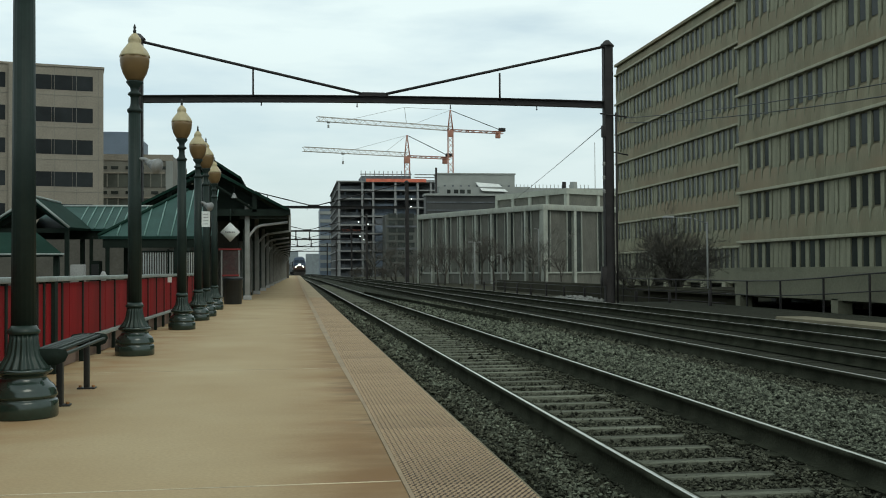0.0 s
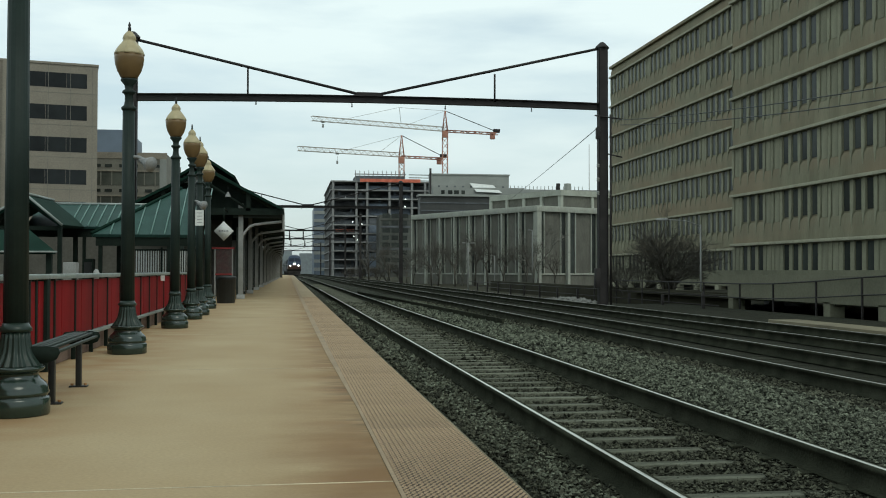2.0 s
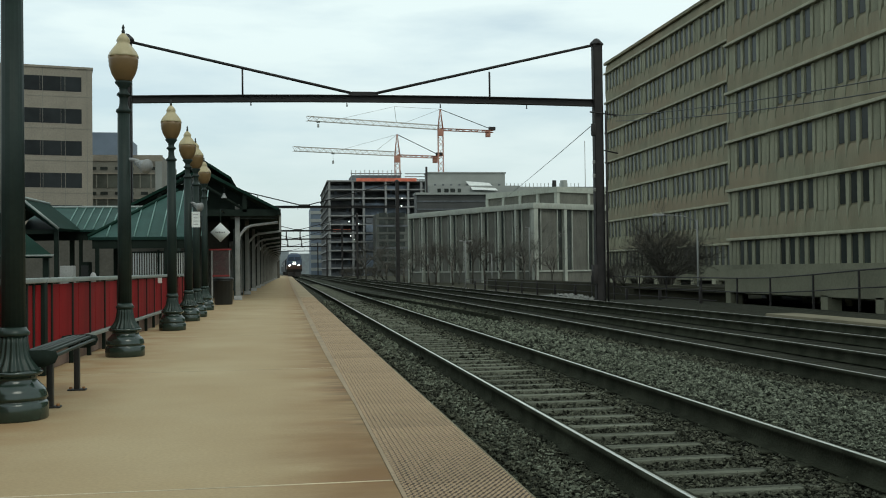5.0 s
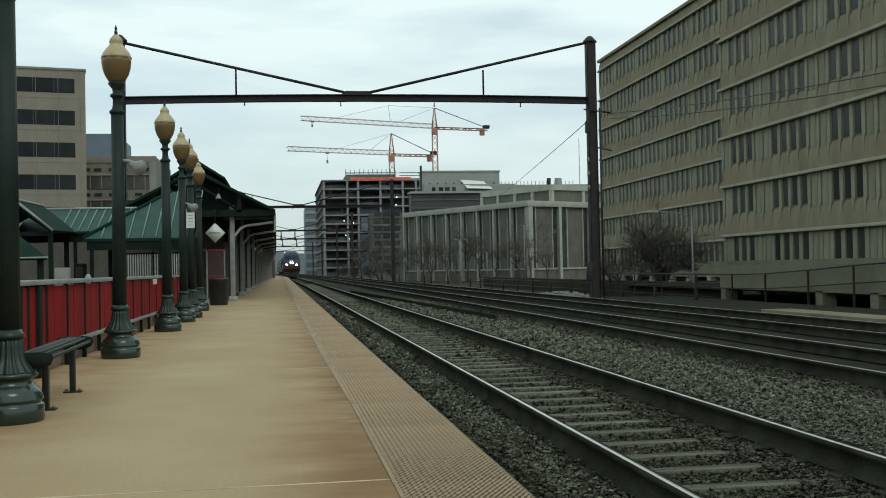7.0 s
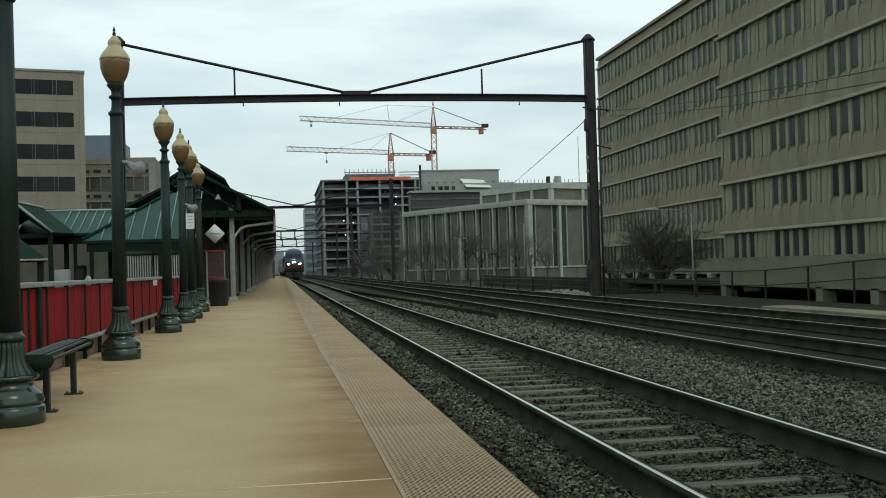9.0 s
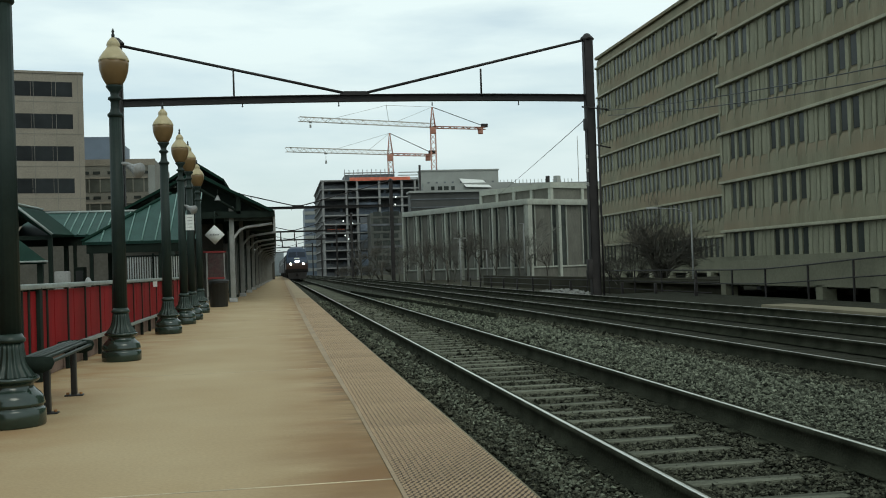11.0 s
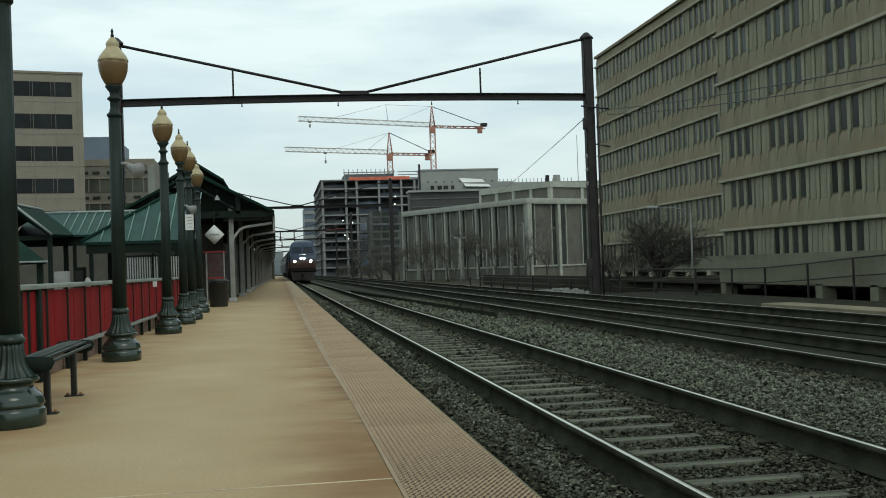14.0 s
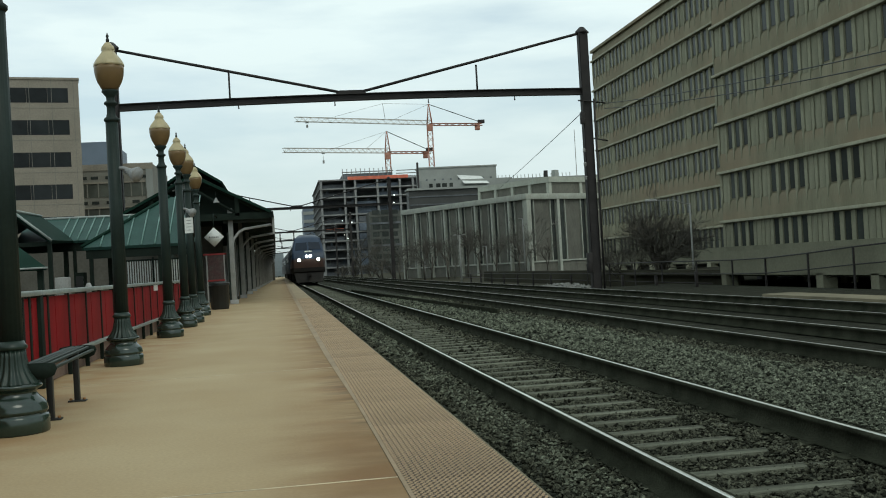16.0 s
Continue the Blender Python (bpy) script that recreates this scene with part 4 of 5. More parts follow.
    return t


LOCO = loco()
COACHES = [coach()]
for k in range(2):
    COACHES.append(copy_thing(COACHES[0], pose(T1, 300 + 26 * k, RAIL_TOP)))


# ---- office block beside the line ----
FLOORS = 7
STOREY = 3.65
win_mesh = N()
box(win_mesh, -0.03, 0.03, -0.33, 0.33, -1.85, -0.05)
win_mesh = as_mesh("window", win_mesh, "glassdark")
blind_mesh = N()
box(blind_mesh, -0.03, 0.03, -0.33, 0.33, -2.1, -0.0)
blind_mesh = as_mesh("window", blind_mesh, "blind")
fin_mesh = N()
# a pier between windows that narrows downwards over the leaning spandrel
rings = []
for z, out, half in ((0.0, 0.13, 0.22), (-1.80, 0.13, 0.22), (-2.10, 0.165, 0.15), (-2.5, 0.165, 0.08), (-2.95, 0.145, 0.02)):
    rings.append([(0.0, -half, z), (-out, -half * 0.85, z), (-out, half * 0.85, z), (0.0, half, z)])
loft(fin_mesh, rings)
fin_mesh = as_mesh("fin", fin_mesh, "fin")


def office_wing(x, y0, y1, label, pattern, off):
    t = thing("office_building", pose(0, 0, 0), label, "office building", "office wings")
    top = 2.9 + 6 * STOREY + 1.2
    g = N()
    box(g, x, x + 18, y0, y1, -0.2, top)
    part("wall", g, "precast", t, "stained tan precast concrete wall")
    g = N()
    box(g, x - 0.34, x + 18.3, y0 - 0.2, y1 + 0.2, top, top + 0.3)
    part("parapet", g, "precast", t)
    bay = 1.25
    n = int((y1 - y0 - 0.6) / bay)
    for f in range(FLOORS):
        zl = 2.9 + f * STOREY
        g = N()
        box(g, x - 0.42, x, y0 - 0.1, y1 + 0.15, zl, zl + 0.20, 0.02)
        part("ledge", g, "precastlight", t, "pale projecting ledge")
        g = N()
        # sloping spandrel that leans out to the ledge
        a = [(x, zl + 0.20), (x - 0.18, zl + 0.20), (x - 0.13, zl + (1.42 if f < 6 else 0.8)), (x - 0.02, zl + (1.66 if f < 6 else 1.15))]
        va = [g.verts.new((px, y0, pz)) for px, pz in a]
        vb = [g.verts.new((px, y1, pz)) for px, pz in a]
        g.faces.new(va)
        g.faces.new(vb[::-1])
        for i in range(4):
            g.faces.new((va[(i + 1) % 4], va[i], vb[i], vb[(i + 1) % 4]))
        bmesh.ops.recalc_face_normals(g, faces=g.faces[:])
        part("spandrel", g, "precast", t)
        for k in range(n):
            y = y1 - 0.55 - k * bay
            seen = pattern[(k + off) % len(pattern)]
            share("window", win_mesh if seen else blind_mesh, t, pose(x - (0.02 if seen else 0.075), y, zl - 0.02))
            if f > 0:
                share("fin", fin_mesh, t, pose(x - 0.01, y + bay / 2, zl))
            else:
                share("fin", pier_mesh, t, pose(x - 0.01, y + bay / 2, zl))
    g = N()
    box(g, x - 0.25, x, y0, y1, -0.3, 1.12)
    part("plinth", g, "plainwall", t)
    y = y0 + 1.5
    while y < y1:
        g = N()
        box(g, x - 0.5, x + 0.2, y - 0.4, y + 0.4, -1.45, -0.2)
        part("pier", g, "precastlight", t)
        y += 5.0
    g = N()
    box(g, x + 2.0, x + 17, y0 + 0.5, y1 - 0.5, -1.45, -0.2)
    part("undercroft", g, "darkwall", t, "dark undercroft")
    return t


pier_mesh = N()
box(pier_mesh, -0.10, 0.0, -0.23, 0.23, -1.8, 0.0)
pier_mesh = as_mesh("fin", pier_mesh, "fin")
office_wing(33.2, 34.0, 72.2, "seven-storey tan precast concrete office wing with narrow windows", (0, 1, 1, 1, 0, 0, 1, 1, 1, 1, 0, 0, 1, 1, 1, 0), 0)
office_wing(39.5, 72.4, 120.8, "set-back tan precast concrete office wing with narrow windows", (1, 1, 1, 1, 1, 0), 1)
g = N()
box(g, 44, 56, 70, 95, 26.5, 30.2)
pent = thing("roof_plant_room", pose(0, 0, 0), "tan plant room on the office roof", "plant room")
part("wall", g, "precast", pent)

# ramp rail in front of the office block
t = thing("ramp_railing", pose(0, 0, 0), "dark steel pipe railing along a concrete ramp", "railing")
rp = [(24.0, 36.0, 0.95), (24.0, 39.9, 0.80), (24.0, 43.7, 0.60), (24.0, 47.9, 0.43), (24.0, 51.7, 0.38), (24.0, 62, 0.38), (24.0, 78, 0.38)]
g = N()
tube(g, rp, 0.035)
part("top_rail", g, "steel", t)
g = N()
tube(g, [(x, y, z - 0.75) for x, y, z in rp], 0.03)
part("mid_rail", g, "steel", t)
for x, y, z in rp + [(24.0, 56.5, 0.38), (24.0, 67, 0.38), (24.0, 72.5, 0.38)]:
    g = N()
    box(g, x - 0.038, x + 0.038, y - 0.038, y + 0.038, -1.4, z + 0.03)
    part("post", g, "steel", t)
for y in (38.9, 43.3, 53.5):
    g = N()
    box(g, 24.3, 25.0, y - 0.3, y + 0.3, -1.45, -0.35)
    tagged(new("concrete_pier", as_mesh("concrete_pier", g, "plainwall")), "pale square concrete pier under the ramp", "pier", "concrete piers")
t = thing("loading_ramp", pose(0, 0, 0), "stained concrete ramp beside the office block", "ramp")
g = N()
box(g, 24.52, 33.0, 30, 71, -0.5, -0.30)
part("deck", g, "paving", t)
g = N()
box(g, 24.3, 24.5, 30, 53.9, -0.42, 0.86)
part("parapet", g, "plainwall", t)
g = N()
box(g, 14.6, 15.6, 14, 29.5, -1.4, -0.42, 0.03)
solid("kerb", g, "kerbdull", "pale concrete kerb beside the far track", "kerb")

# low fence with concrete posts beyond the far track
t = thing("trackside_fence", pose(0, 0, 0), "old trackside fence of rails on concrete posts", "fence")
for k in range(12):
    y = 52 + k * 6.0
    g = N()
    box(g, 21.97, 22.13, y - 0.08, y + 0.08, -1.45, -0.35 + 0.25 * (k % 3 == 0), 0.02)
    part("post", g, "steel", t)
for z in (-0.75, -0.25):
    g = N()
    tube(g, [(22.05, 50, z), (22.05, 124, z)], 0.028, 6)
    part("rail", g, "steel", t)
g = N()
box(g, 25.0, 26.0, 55, 125, -1.45, -0.2)
solid("retaining_wall", g, "ground", "dark retaining wall beyond the tracks", "wall")


# ---- bare trees ----
def bare_tree(name, m, height, spread, material, label, seed, levels=5, kids=4, group="", stems=1, fine=0.0007):
    rnd = random.Random(seed)
    t = thing(name, m, label, "tree", group)
    trunk, twig = N(), N()

    def grow(p, d, length, r, lev):
        bm = trunk if lev < 2 else twig
        q = p + d * length
        rod(bm, p, q, r, r * 0.65, 5 if lev < 2 else 3)
        if lev >= levels:
            return
        for k in range(kids):
            f = rnd.uniform(0.3, 1.0)
            nd = (d + Vector((rnd.uniform(-1, 1), rnd.uniform(-1, 1), rnd.uniform(-0.5, 0.6))) * spread).normalized()
            grow(p.lerp(q, f), nd, length * rnd.uniform(0.55, 0.8), max(fine * height, r * 0.5), lev + 1)

    for k in range(stems):
        a, lean = rnd.uniform(0, 6.28), (rnd.uniform(0.35, 1.0) if stems > 1 else 0.08)
        d = Vector((math.cos(a) * lean, math.sin(a) * lean, 1)).normalized()
        grow(Vector((0, 0, 0)), d, height * (0.38 if stems > 1 else 0.5), height * (0.016 if stems > 1 else 0.022), 0)
    part("trunk", trunk, material, t)
    part("crown", twig, material, t, "dense bare twigs")
    return t


bare_tree("bare_tree", pose(27.5, 71.0, -1.45), 8.0, 0.85, "bark", "dark bare tree with a dense twiggy crown", 3, 5, 4, "trackside trees", 7)
bare_tree("bare_tree", pose(25.6, 73.5, -1.45), 4.8, 0.9, "bark", "low dark bare bush beside the fence", 5, 5, 4, "trackside trees", 5)
t = thing("street_lamp", pose(25.3, 60.0, -1.45), "slim grey street lamp with a long arm", "street lamp")
g = N()
rod(g, (0, 0, 0), (0, 0, 5.4), 0.07, 0.05)
part("pole", g, "greypaint", t)
g = N()
tube(g, [(0, 0, 5.3), (-0.8, 0.4, 5.65), (-1.9, 1.0, 5.75)], 0.035)
part("arm", g, "greypaint", t)
g = N()
box(g, -2.5, -1.8, 0.85, 1.15, 5.68, 5.82, 0.03)
part("lamp_head", g, "palegrey", t)


def yard_lamp(x, y, top, twin):
    t = thing("yard_lamp", pose(x, y, -1.45), "slim pale trackside lamp on a thin pole", "lamp post", "yard lamps")
    h = top + 1.45
    r = 0.045 + 0.0002 * y
    g = N()
    rod(g, (0, 0, 0), (0, 0, h), r * 1.2, r)
    part("shaft", g, "greypaint", t)
    for s in (-1, 1) if twin else (-1,):
        g = N()
        tube(g, [(0, 0, h - 0.15), (s * 0.2, 0, h), (s * 0.35, 0, h)], r * 0.6)
        arm = part("arm", g, "greypaint", t)
        g = N()
        box(g, s * 0.28, s * (0.36 + 0.0016 * y), -0.1, 0.1, h - 0.05, h + 0.06, 0.02)
        part("lamp_head", g, "greypaint", arm)


yard_lamp(14.9, 84.0, 3.4, True)
yard_lamp(31.6, 130.0, 6.4, False)
yard_lamp(29.0, 142.0, 3.2, False)
yard_lamp(24.0, 170.0, 3.4, False)
for k, (x, y, h) in enumerate(((37.0, 152, 10.5), (29.5, 160, 8.0), (24.0, 163, 7.5), (33.0, 155, 6.5), (21.0, 172, 7.0), (40.0, 150, 6.0), (17.5, 178, 7.5), (14.5, 185, 8.5), (27.0, 158, 6.0), (31.0, 157, 7.8), (19.5, 168, 6.0), (35.0, 148, 6.5), (38.8, 156, 8.0), (22.5, 160, 6.8), (25.5, 155, 7.2))):
    bare_tree("bare_sapling", pose(x, y, -1.45), h, 0.75, "bark" if k % 4 else "palebark", "slender bare street tree", 20 + k, 5, 4, "street trees", 1, 0.0005)


for k, (x, y, h) in enumerate(((13.5, 225, 5), (19.5, 222, 5.5), (22.5, 235, 6), (18.0, 250, 6), (25.0, 228, 6))):
    bare_tree("bare_bush", pose(x, y, -1.45), h, 0.9, "bark", "dark bare scrub beside the line", 60 + k, 4, 4, "trackside scrub", 4)
for k, (x, y) in enumerate(((-4.2, 18.0), (-4.6, 18.8), (-4.3, 21.2), (-5.0, 24.6))):
    bare_tree("red_shrub", pose(x, y, -0.03), 1.25, 0.9, "redtwig", "low red-brown bare shrub behind the fence", 80 + k, 4, 4, "plaza shrubs", 6, 0.003)


# ---- marble-faced hall ----
def marble_hall():
    t = thing("marble_hall", pose(40.1, 161.8, 0, 0, 0, 27.0), "low grey hall with white marble fins and cornice", "hall")
    # its own x runs along the short side, y along the long side
    W, L, top, bay, wide = 36.0, 36.6, 11.75, 4.575, 7.0

    def piece(name, material, *dims):
        g = N()
        box(g, *dims)
        return part(name, g, material, t)

    g = N()
    box(g, 0.5, W, 0.5, L, -1.45, top - 0.6)
    part("wall", g, "greypanel", t, "grey stone panels")
    g = N()
    box(g, -0.15, W, -0.15, L + 0.15, top - 0.95, top, 0.04)
    part("cornice", g, "marble", t)
    for k in range(9):
        y = k * bay
        piece("fin", "marble", -0.1 if k else 0.0, 0.9, y - 0.2 if k else -0.1, y + 0.2 if k else 0.75, -1.45, top - 0.9)
        if k < 8:
            piece("slot_window", "glassdark", 0.44, 0.56, y + 0.75 if k == 0 else y + 0.3, y + 1.1, 0.7, top - 0.9)
            piece("slot_window", "glassdark", 0.44, 0.56, y + 3.55, y + bay - 0.3, 0.7, top - 0.9)
            piece("mullion", "marble", 0.25, 0.5, y + 1.14, y + 1.28, 0.6, top - 0.9)
            piece("mullion", "marble", 0.25, 0.5, y + 3.34, y + 3.48, 0.6, top - 0.9)
    for k in range(5):
        x = k * wide
        if k:
            piece("fin", "marble", x - 0.28, x + 0.28, -0.1, 0.9, -1.45, top - 0.9)
            piece("slot_window", "glassdark", x - 1.35, x - 0.45, 0.44, 0.56, 0.7, top - 0.9)
            piece("mullion", "marble", x - 1.6, x - 1.42, 0.25, 0.5, 0.6, top - 0.9)
        piece("slot_window", "glassdark", x + 0.75, x + 1.65, 0.44, 0.56, 0.7, top - 0.9)
        piece("mullion", "marble", x + 1.72, x + 1.9, 0.25, 0.5, 0.6, top - 0.9)
    g = N()
    box(g, 0.3, W, 0.3, L, 0.4, 0.65)
    part("string_course", g, "marble", t)
    # set-back upper storey
    g = N()
    box(g, 9.6, W + 8, 4.8, 23.9, top - 0.5, top + 2.35)
    up = part("upper_storey", g, "greypanel", t)
    g = N()
    box(g, 9.2, W + 8.4, 4.4, 24.2, top + 2.35, top + 3.3)
    part("upper_cornice", g, "marble", up)
    for k in range(5):
        g = N()
        box(g, 9.3, 9.9, 4.5 + k * 4.8, 5.2 + k * 4.8, top - 0.4, top + 2.35)
        part("upper_fin", g, "marble", up)
        if k:
            g = N()
            box(g, 9.6 + k * 7.0, 10.2 + k * 7.0, 4.5, 5.0, top - 0.4, top + 2.35)
            part("upper_fin", g, "marble", up)
    g = N()
    box(g, 10.5, 11.0, 6.5, 7.0, top + 3.3, top + 4.6)
    part("vent", g, "steel", up)
    g = N()
    box(g, 15.0, 15.9, 9.0, 9.9, top + 3.3, top + 5.0)
    part("vent", g, "greywall", up)
    return t


marble_hall()

t = thing("grey_office", pose(0, 0, 0), "plain pale grey office building with small square windows", "office building")
g = N()
box(g, 32.6, 54, 230, 237, -1.45, 20.2)
box(g, 32.6, 51.0, 233, 237, 20.2, 23.3)
part("wall", g, "greywall", t)
g = N()
box(g, 32.4, 51.2, 232.8, 237.2, 23.3, 23.6)
part("coping", g, "greywall", t)
for a, b in ((34.5, 35.3), (36.1, 37.1), (37.5, 38.6), (39.2, 40.0)):
    g = N()
    box(g, a, b, 229.9, 230.0, 18.2, 19.5)
    part("window", g, "glassdark", t)
for k in range(9):
    g = N()
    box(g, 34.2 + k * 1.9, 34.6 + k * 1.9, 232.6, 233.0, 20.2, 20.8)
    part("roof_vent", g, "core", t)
g = N()
slab(g, [(42.5, 229, 19.2), (48.5, 229, 19.0), (47.0, 232, 21.0), (41.5, 232, 21.4)], 0.1)
part("skylight", g, "sign", t, "pale sloping skylight")
g = N()
rod(g, (31.9, 229.2, -1.45), (31.9, 229.2, 24.4), 0.25, n=10)
part("flue", g, "steel", t)
t = thing("long_dark_building", pose(0, 0, 0), "long dark glazed building with a pale roof edge", "building")
g = N()
box(g, 27.6, 66, 214, 218, -1.45, 16.9)
part("wall", g, "darkwall", t)
g = N()
box(g, 27.3, 66, 213.4, 218, 16.9, 17.35)
part("roof_edge", g, "greywall", t)
for k in range(7):
    g = N()
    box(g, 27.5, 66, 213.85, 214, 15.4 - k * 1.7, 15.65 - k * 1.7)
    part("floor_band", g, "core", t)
t = thing("dark_glass_office", pose(0, 0, 0), "dark glazed office block with thin floor bands", "office building")
g = N()
box(g, 35.4, 70, 398, 414, -1.45, 23.0)
part("wall", g, "dusk", t)
for k in range(8):
    g = N()
    box(g, 35.2, 70, 397.7, 398.0, 0.6 + k * 2.9, 1.3 + k * 2.9)
    part("floor_band", g, "dusk" if k % 3 else "core", t)
    for q in range(3):
        g = N()
        box(g, 36.4 + q * 3.6, 38.9 + q * 3.6 + 0.5 * (k % 2), 397.8, 398.0, 1.5 + k * 2.9, 3.2 + k * 2.9)
        part("window", g, "glassdark", t)
t = thing("pale_block", pose(0, 0, 0), "far pale office block with a fenced roof", "office building")
g = N()
box(g, 52, 95, 255, 270, -1.45, 22.0)
part("wall", g, "greywall", t)
for k in range(24):
    g = N()
    box(g, 52.2 + k * 1.0, 52.35 + k * 1.0, 255, 255.1, 22.0, 22.9)
    part("roof_rail_post", g, "greywall", t)
t = thing("flag_pole", pose(62.0, 205, 0), "thin grey pole above the roofs", "pole")
g = N()
rod(g, (0, 0, -1.45), (0, 0, 27.5), 0.12, 0.06)
part("shaft", g, "greypaint", t)


# ---- building site ----
def building_site():
    t = thing("unfinished_tower", pose(0, 0, 0), "unfinished concrete office frame with open floors and orange netting", "building frame")
    X0, X1, Y0, Y1 = 12.9, 46.0, 310.0, 372.0
    F = 2.65
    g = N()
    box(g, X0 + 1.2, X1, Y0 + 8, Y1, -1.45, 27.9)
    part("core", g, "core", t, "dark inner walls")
    for k in range(12):
        z = -0.9 + k * F
        g = N()
        box(g, X0 - 0.3, X1, Y0 - 0.4, Y1, z - 0.2, z + 0.2)
        part("floor_slab", g, "raw", t, "pale raw concrete slab")
    cm = N()
    box(cm, -0.33, 0.33, -0.33, 0.33, -1.45, 28.0)
    cm = as_mesh("column", cm, "raw")
    for x in (13.3, 20.4, 23.7, 30.5, 37.4, 41.5):
        share("column", cm, t, pose(x, Y0 + 0.1, 0))
    for k in range(8):
        share("column", cm, t, pose(X0 + 0.3, Y0 + 7.5 + k * 7.5, 0))
    for k in range(11):
        z = -0.9 + k * F
        for (a, b) in ((13.9, 19.9), (20.9, 23.2), (24.2, 30.0), (31.0, 37.0)):
            if (k * 7 + int(a)) % 3 == 0:
                continue
            g = N()
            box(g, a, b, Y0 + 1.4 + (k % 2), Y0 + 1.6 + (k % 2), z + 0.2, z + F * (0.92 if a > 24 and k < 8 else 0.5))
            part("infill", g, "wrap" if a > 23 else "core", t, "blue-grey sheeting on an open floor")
            for q in range(3):
                px = a + (b - a) * (0.15 + 0.3 * q) + ((k * 5 + q * 3) % 4) * 0.2
                g = N()
                box(g, px, px + 0.12 + 0.5 * ((k + q) % 3 == 0), Y0 + 2.5, Y0 + 2.7, z + 0.28, z + F * (0.92 if (k + q) % 2 else 0.5))
                part("prop", g, "raw" if (k + q) % 3 else "wrap", t)
    g = N()
    box(g, 21.5, X1 - 6, Y0 - 0.5, Y0 - 0.2, 28.1, 29.1)
    part("safety_net", g, "orange", t, "bright orange safety netting")
    for k in range(7):
        for q, (a, b) in enumerate(((24.3, 30.2), (30.8, 37.1), (37.6, 41.2))):
            if (k + q) % 4 == 3 and k > 3:
                continue
            g = N()
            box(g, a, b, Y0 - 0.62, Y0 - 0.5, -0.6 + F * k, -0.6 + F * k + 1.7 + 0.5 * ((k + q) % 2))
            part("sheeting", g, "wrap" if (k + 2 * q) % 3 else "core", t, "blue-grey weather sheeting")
    g = N()
    box(g, 14.2, 19.6, Y0 - 0.2, Y0 + 0.1, 12.9, 13.5)
    part("safety_net", g, "orange", t, "orange safety netting")
    g = N()
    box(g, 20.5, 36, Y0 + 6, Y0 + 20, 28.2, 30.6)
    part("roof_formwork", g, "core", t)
    for k in range(12):
        g = N()
        box(g, 20.3 + k * 1.4, 20.5 + k * 1.4, Y0 + 5.6, Y0 + 5.8, 28.0, 32.2 - 0.1 * (k % 3))
        part("scaffold_pole", g, "raw", t)
    g = N()
    box(g, 20.2, 36.2, Y0 + 5.5, Y0 + 5.9, 30.9, 31.2)
    part("scaffold_board", g, "raw", t)
    for k in range(3):
        g = N()
        box(g, 36.5, X1, Y0 + 0.2, Y0 + 0.5, 28.6 + k * 0.9, 28.85 + k * 0.9)
        part("guard_rail", g, "raw", t)
    for x, z in ((19.2, 15.9), (22.0, 15.2), (19.6, 11.5), (20.7, 10.4), (35.4, 22.9), (35.2, 20.6), (17.0, 23.5)):
        g = N()
        lathe(g, [(0.05, -0.18), (0.16, -0.08), (0.16, 0.08), (0.05, 0.18)], 8, at=(x, Y0 - 0.7, z))
        part("work_light", g, "worklight", t, "small lit work lamp")
    return t



def set_back(ob, k):
    """Put a far thing k times as far from the eye and k times as large."""
    ob.matrix_basis = Matrix.Translation(EYE) @ Matrix.Diagonal((k, k, k, 1)) @ Matrix.Translation(-EYE)


set_back(building_site(), 1.36)
t = thing("glass_tower", pose(0, 0, 0), "distant blue-grey office tower with banded windows", "office building")
g = N()
box(g, 9.6, 14.5, 392, 420, -1.45, 25.5)
part("wall", g, "bluegrey", t)
for k in range(8):
    g = N()
    box(g, 9.5, 14.5, 391.8, 392, 1.0 + k * 3.1, 2.2 + k * 3.1)
    part("floor_band", g, "greywall", t)
set_back(t, 1.36)


# ---- tower cranes ----
def lattice(bm, p, q, w, n, r, up=Vector((0, 0, 1))):
    """A square lattice mast or jib from p to q."""
    p, q = Vector(p), Vector(q)
    d = (q - p).normalized()
    s = d.cross(up)
    s = s.normalized() if s.length > 0.1 else Vector((1, 0, 0))
    u = s.cross(d).normalized()
    cs = [(s * a + u * b) * (w / 2) for a, b in ((-1, -1), (1, -1), (1, 1), (-1, 1))]
    for c in cs:
        rod(bm, p + c, q + c, r, n=4)
    for k in range(n):
        a, b = p.lerp(q, k / n), p.lerp(q, (k + 1) / n)
        for i in range(4):
            c, e = cs[i], cs[(i + 1) % 4]
            rod(bm, a + (c if k % 2 else e), b + (e if k % 2 else c), r * 0.7, n=3)


def crane(mast, ztop, jib_z, tip, tail, label, hook, drop, propped):
    mx, my = mast
    t = thing("tower_crane", pose(0, 0, 0), label, "tower crane", "tower cranes")
    g = N()
    lattice(g, (mx, my, -1.45), (mx, my, jib_z), 1.7, 24, 0.12)
    part("mast", g, "craneorange", t, "orange lattice mast")
    g = N()
    for a, b in ((-1, -1), (1, -1), (1, 1), (-1, 1)):
        rod(g, (mx + a * 0.85, my + b * 0.85, jib_z), (mx + a * 0.1, my + b * 0.1, ztop), 0.13, n=4)
    for k in range(4):
        f, w = k / 4, 0.85 - 0.19 * k
        z = jib_z + (ztop - jib_z) * f
        rod(g, (mx - w, my - w, z), (mx + w - 0.19, my - w + 0.19, z + (ztop - jib_z) / 4), 0.09, n=3)
        rod(g, (mx - w, my - w, z), (mx + w, my - w, z), 0.09, n=3)
    part("apex", g, "craneorange", t)
    g = N()
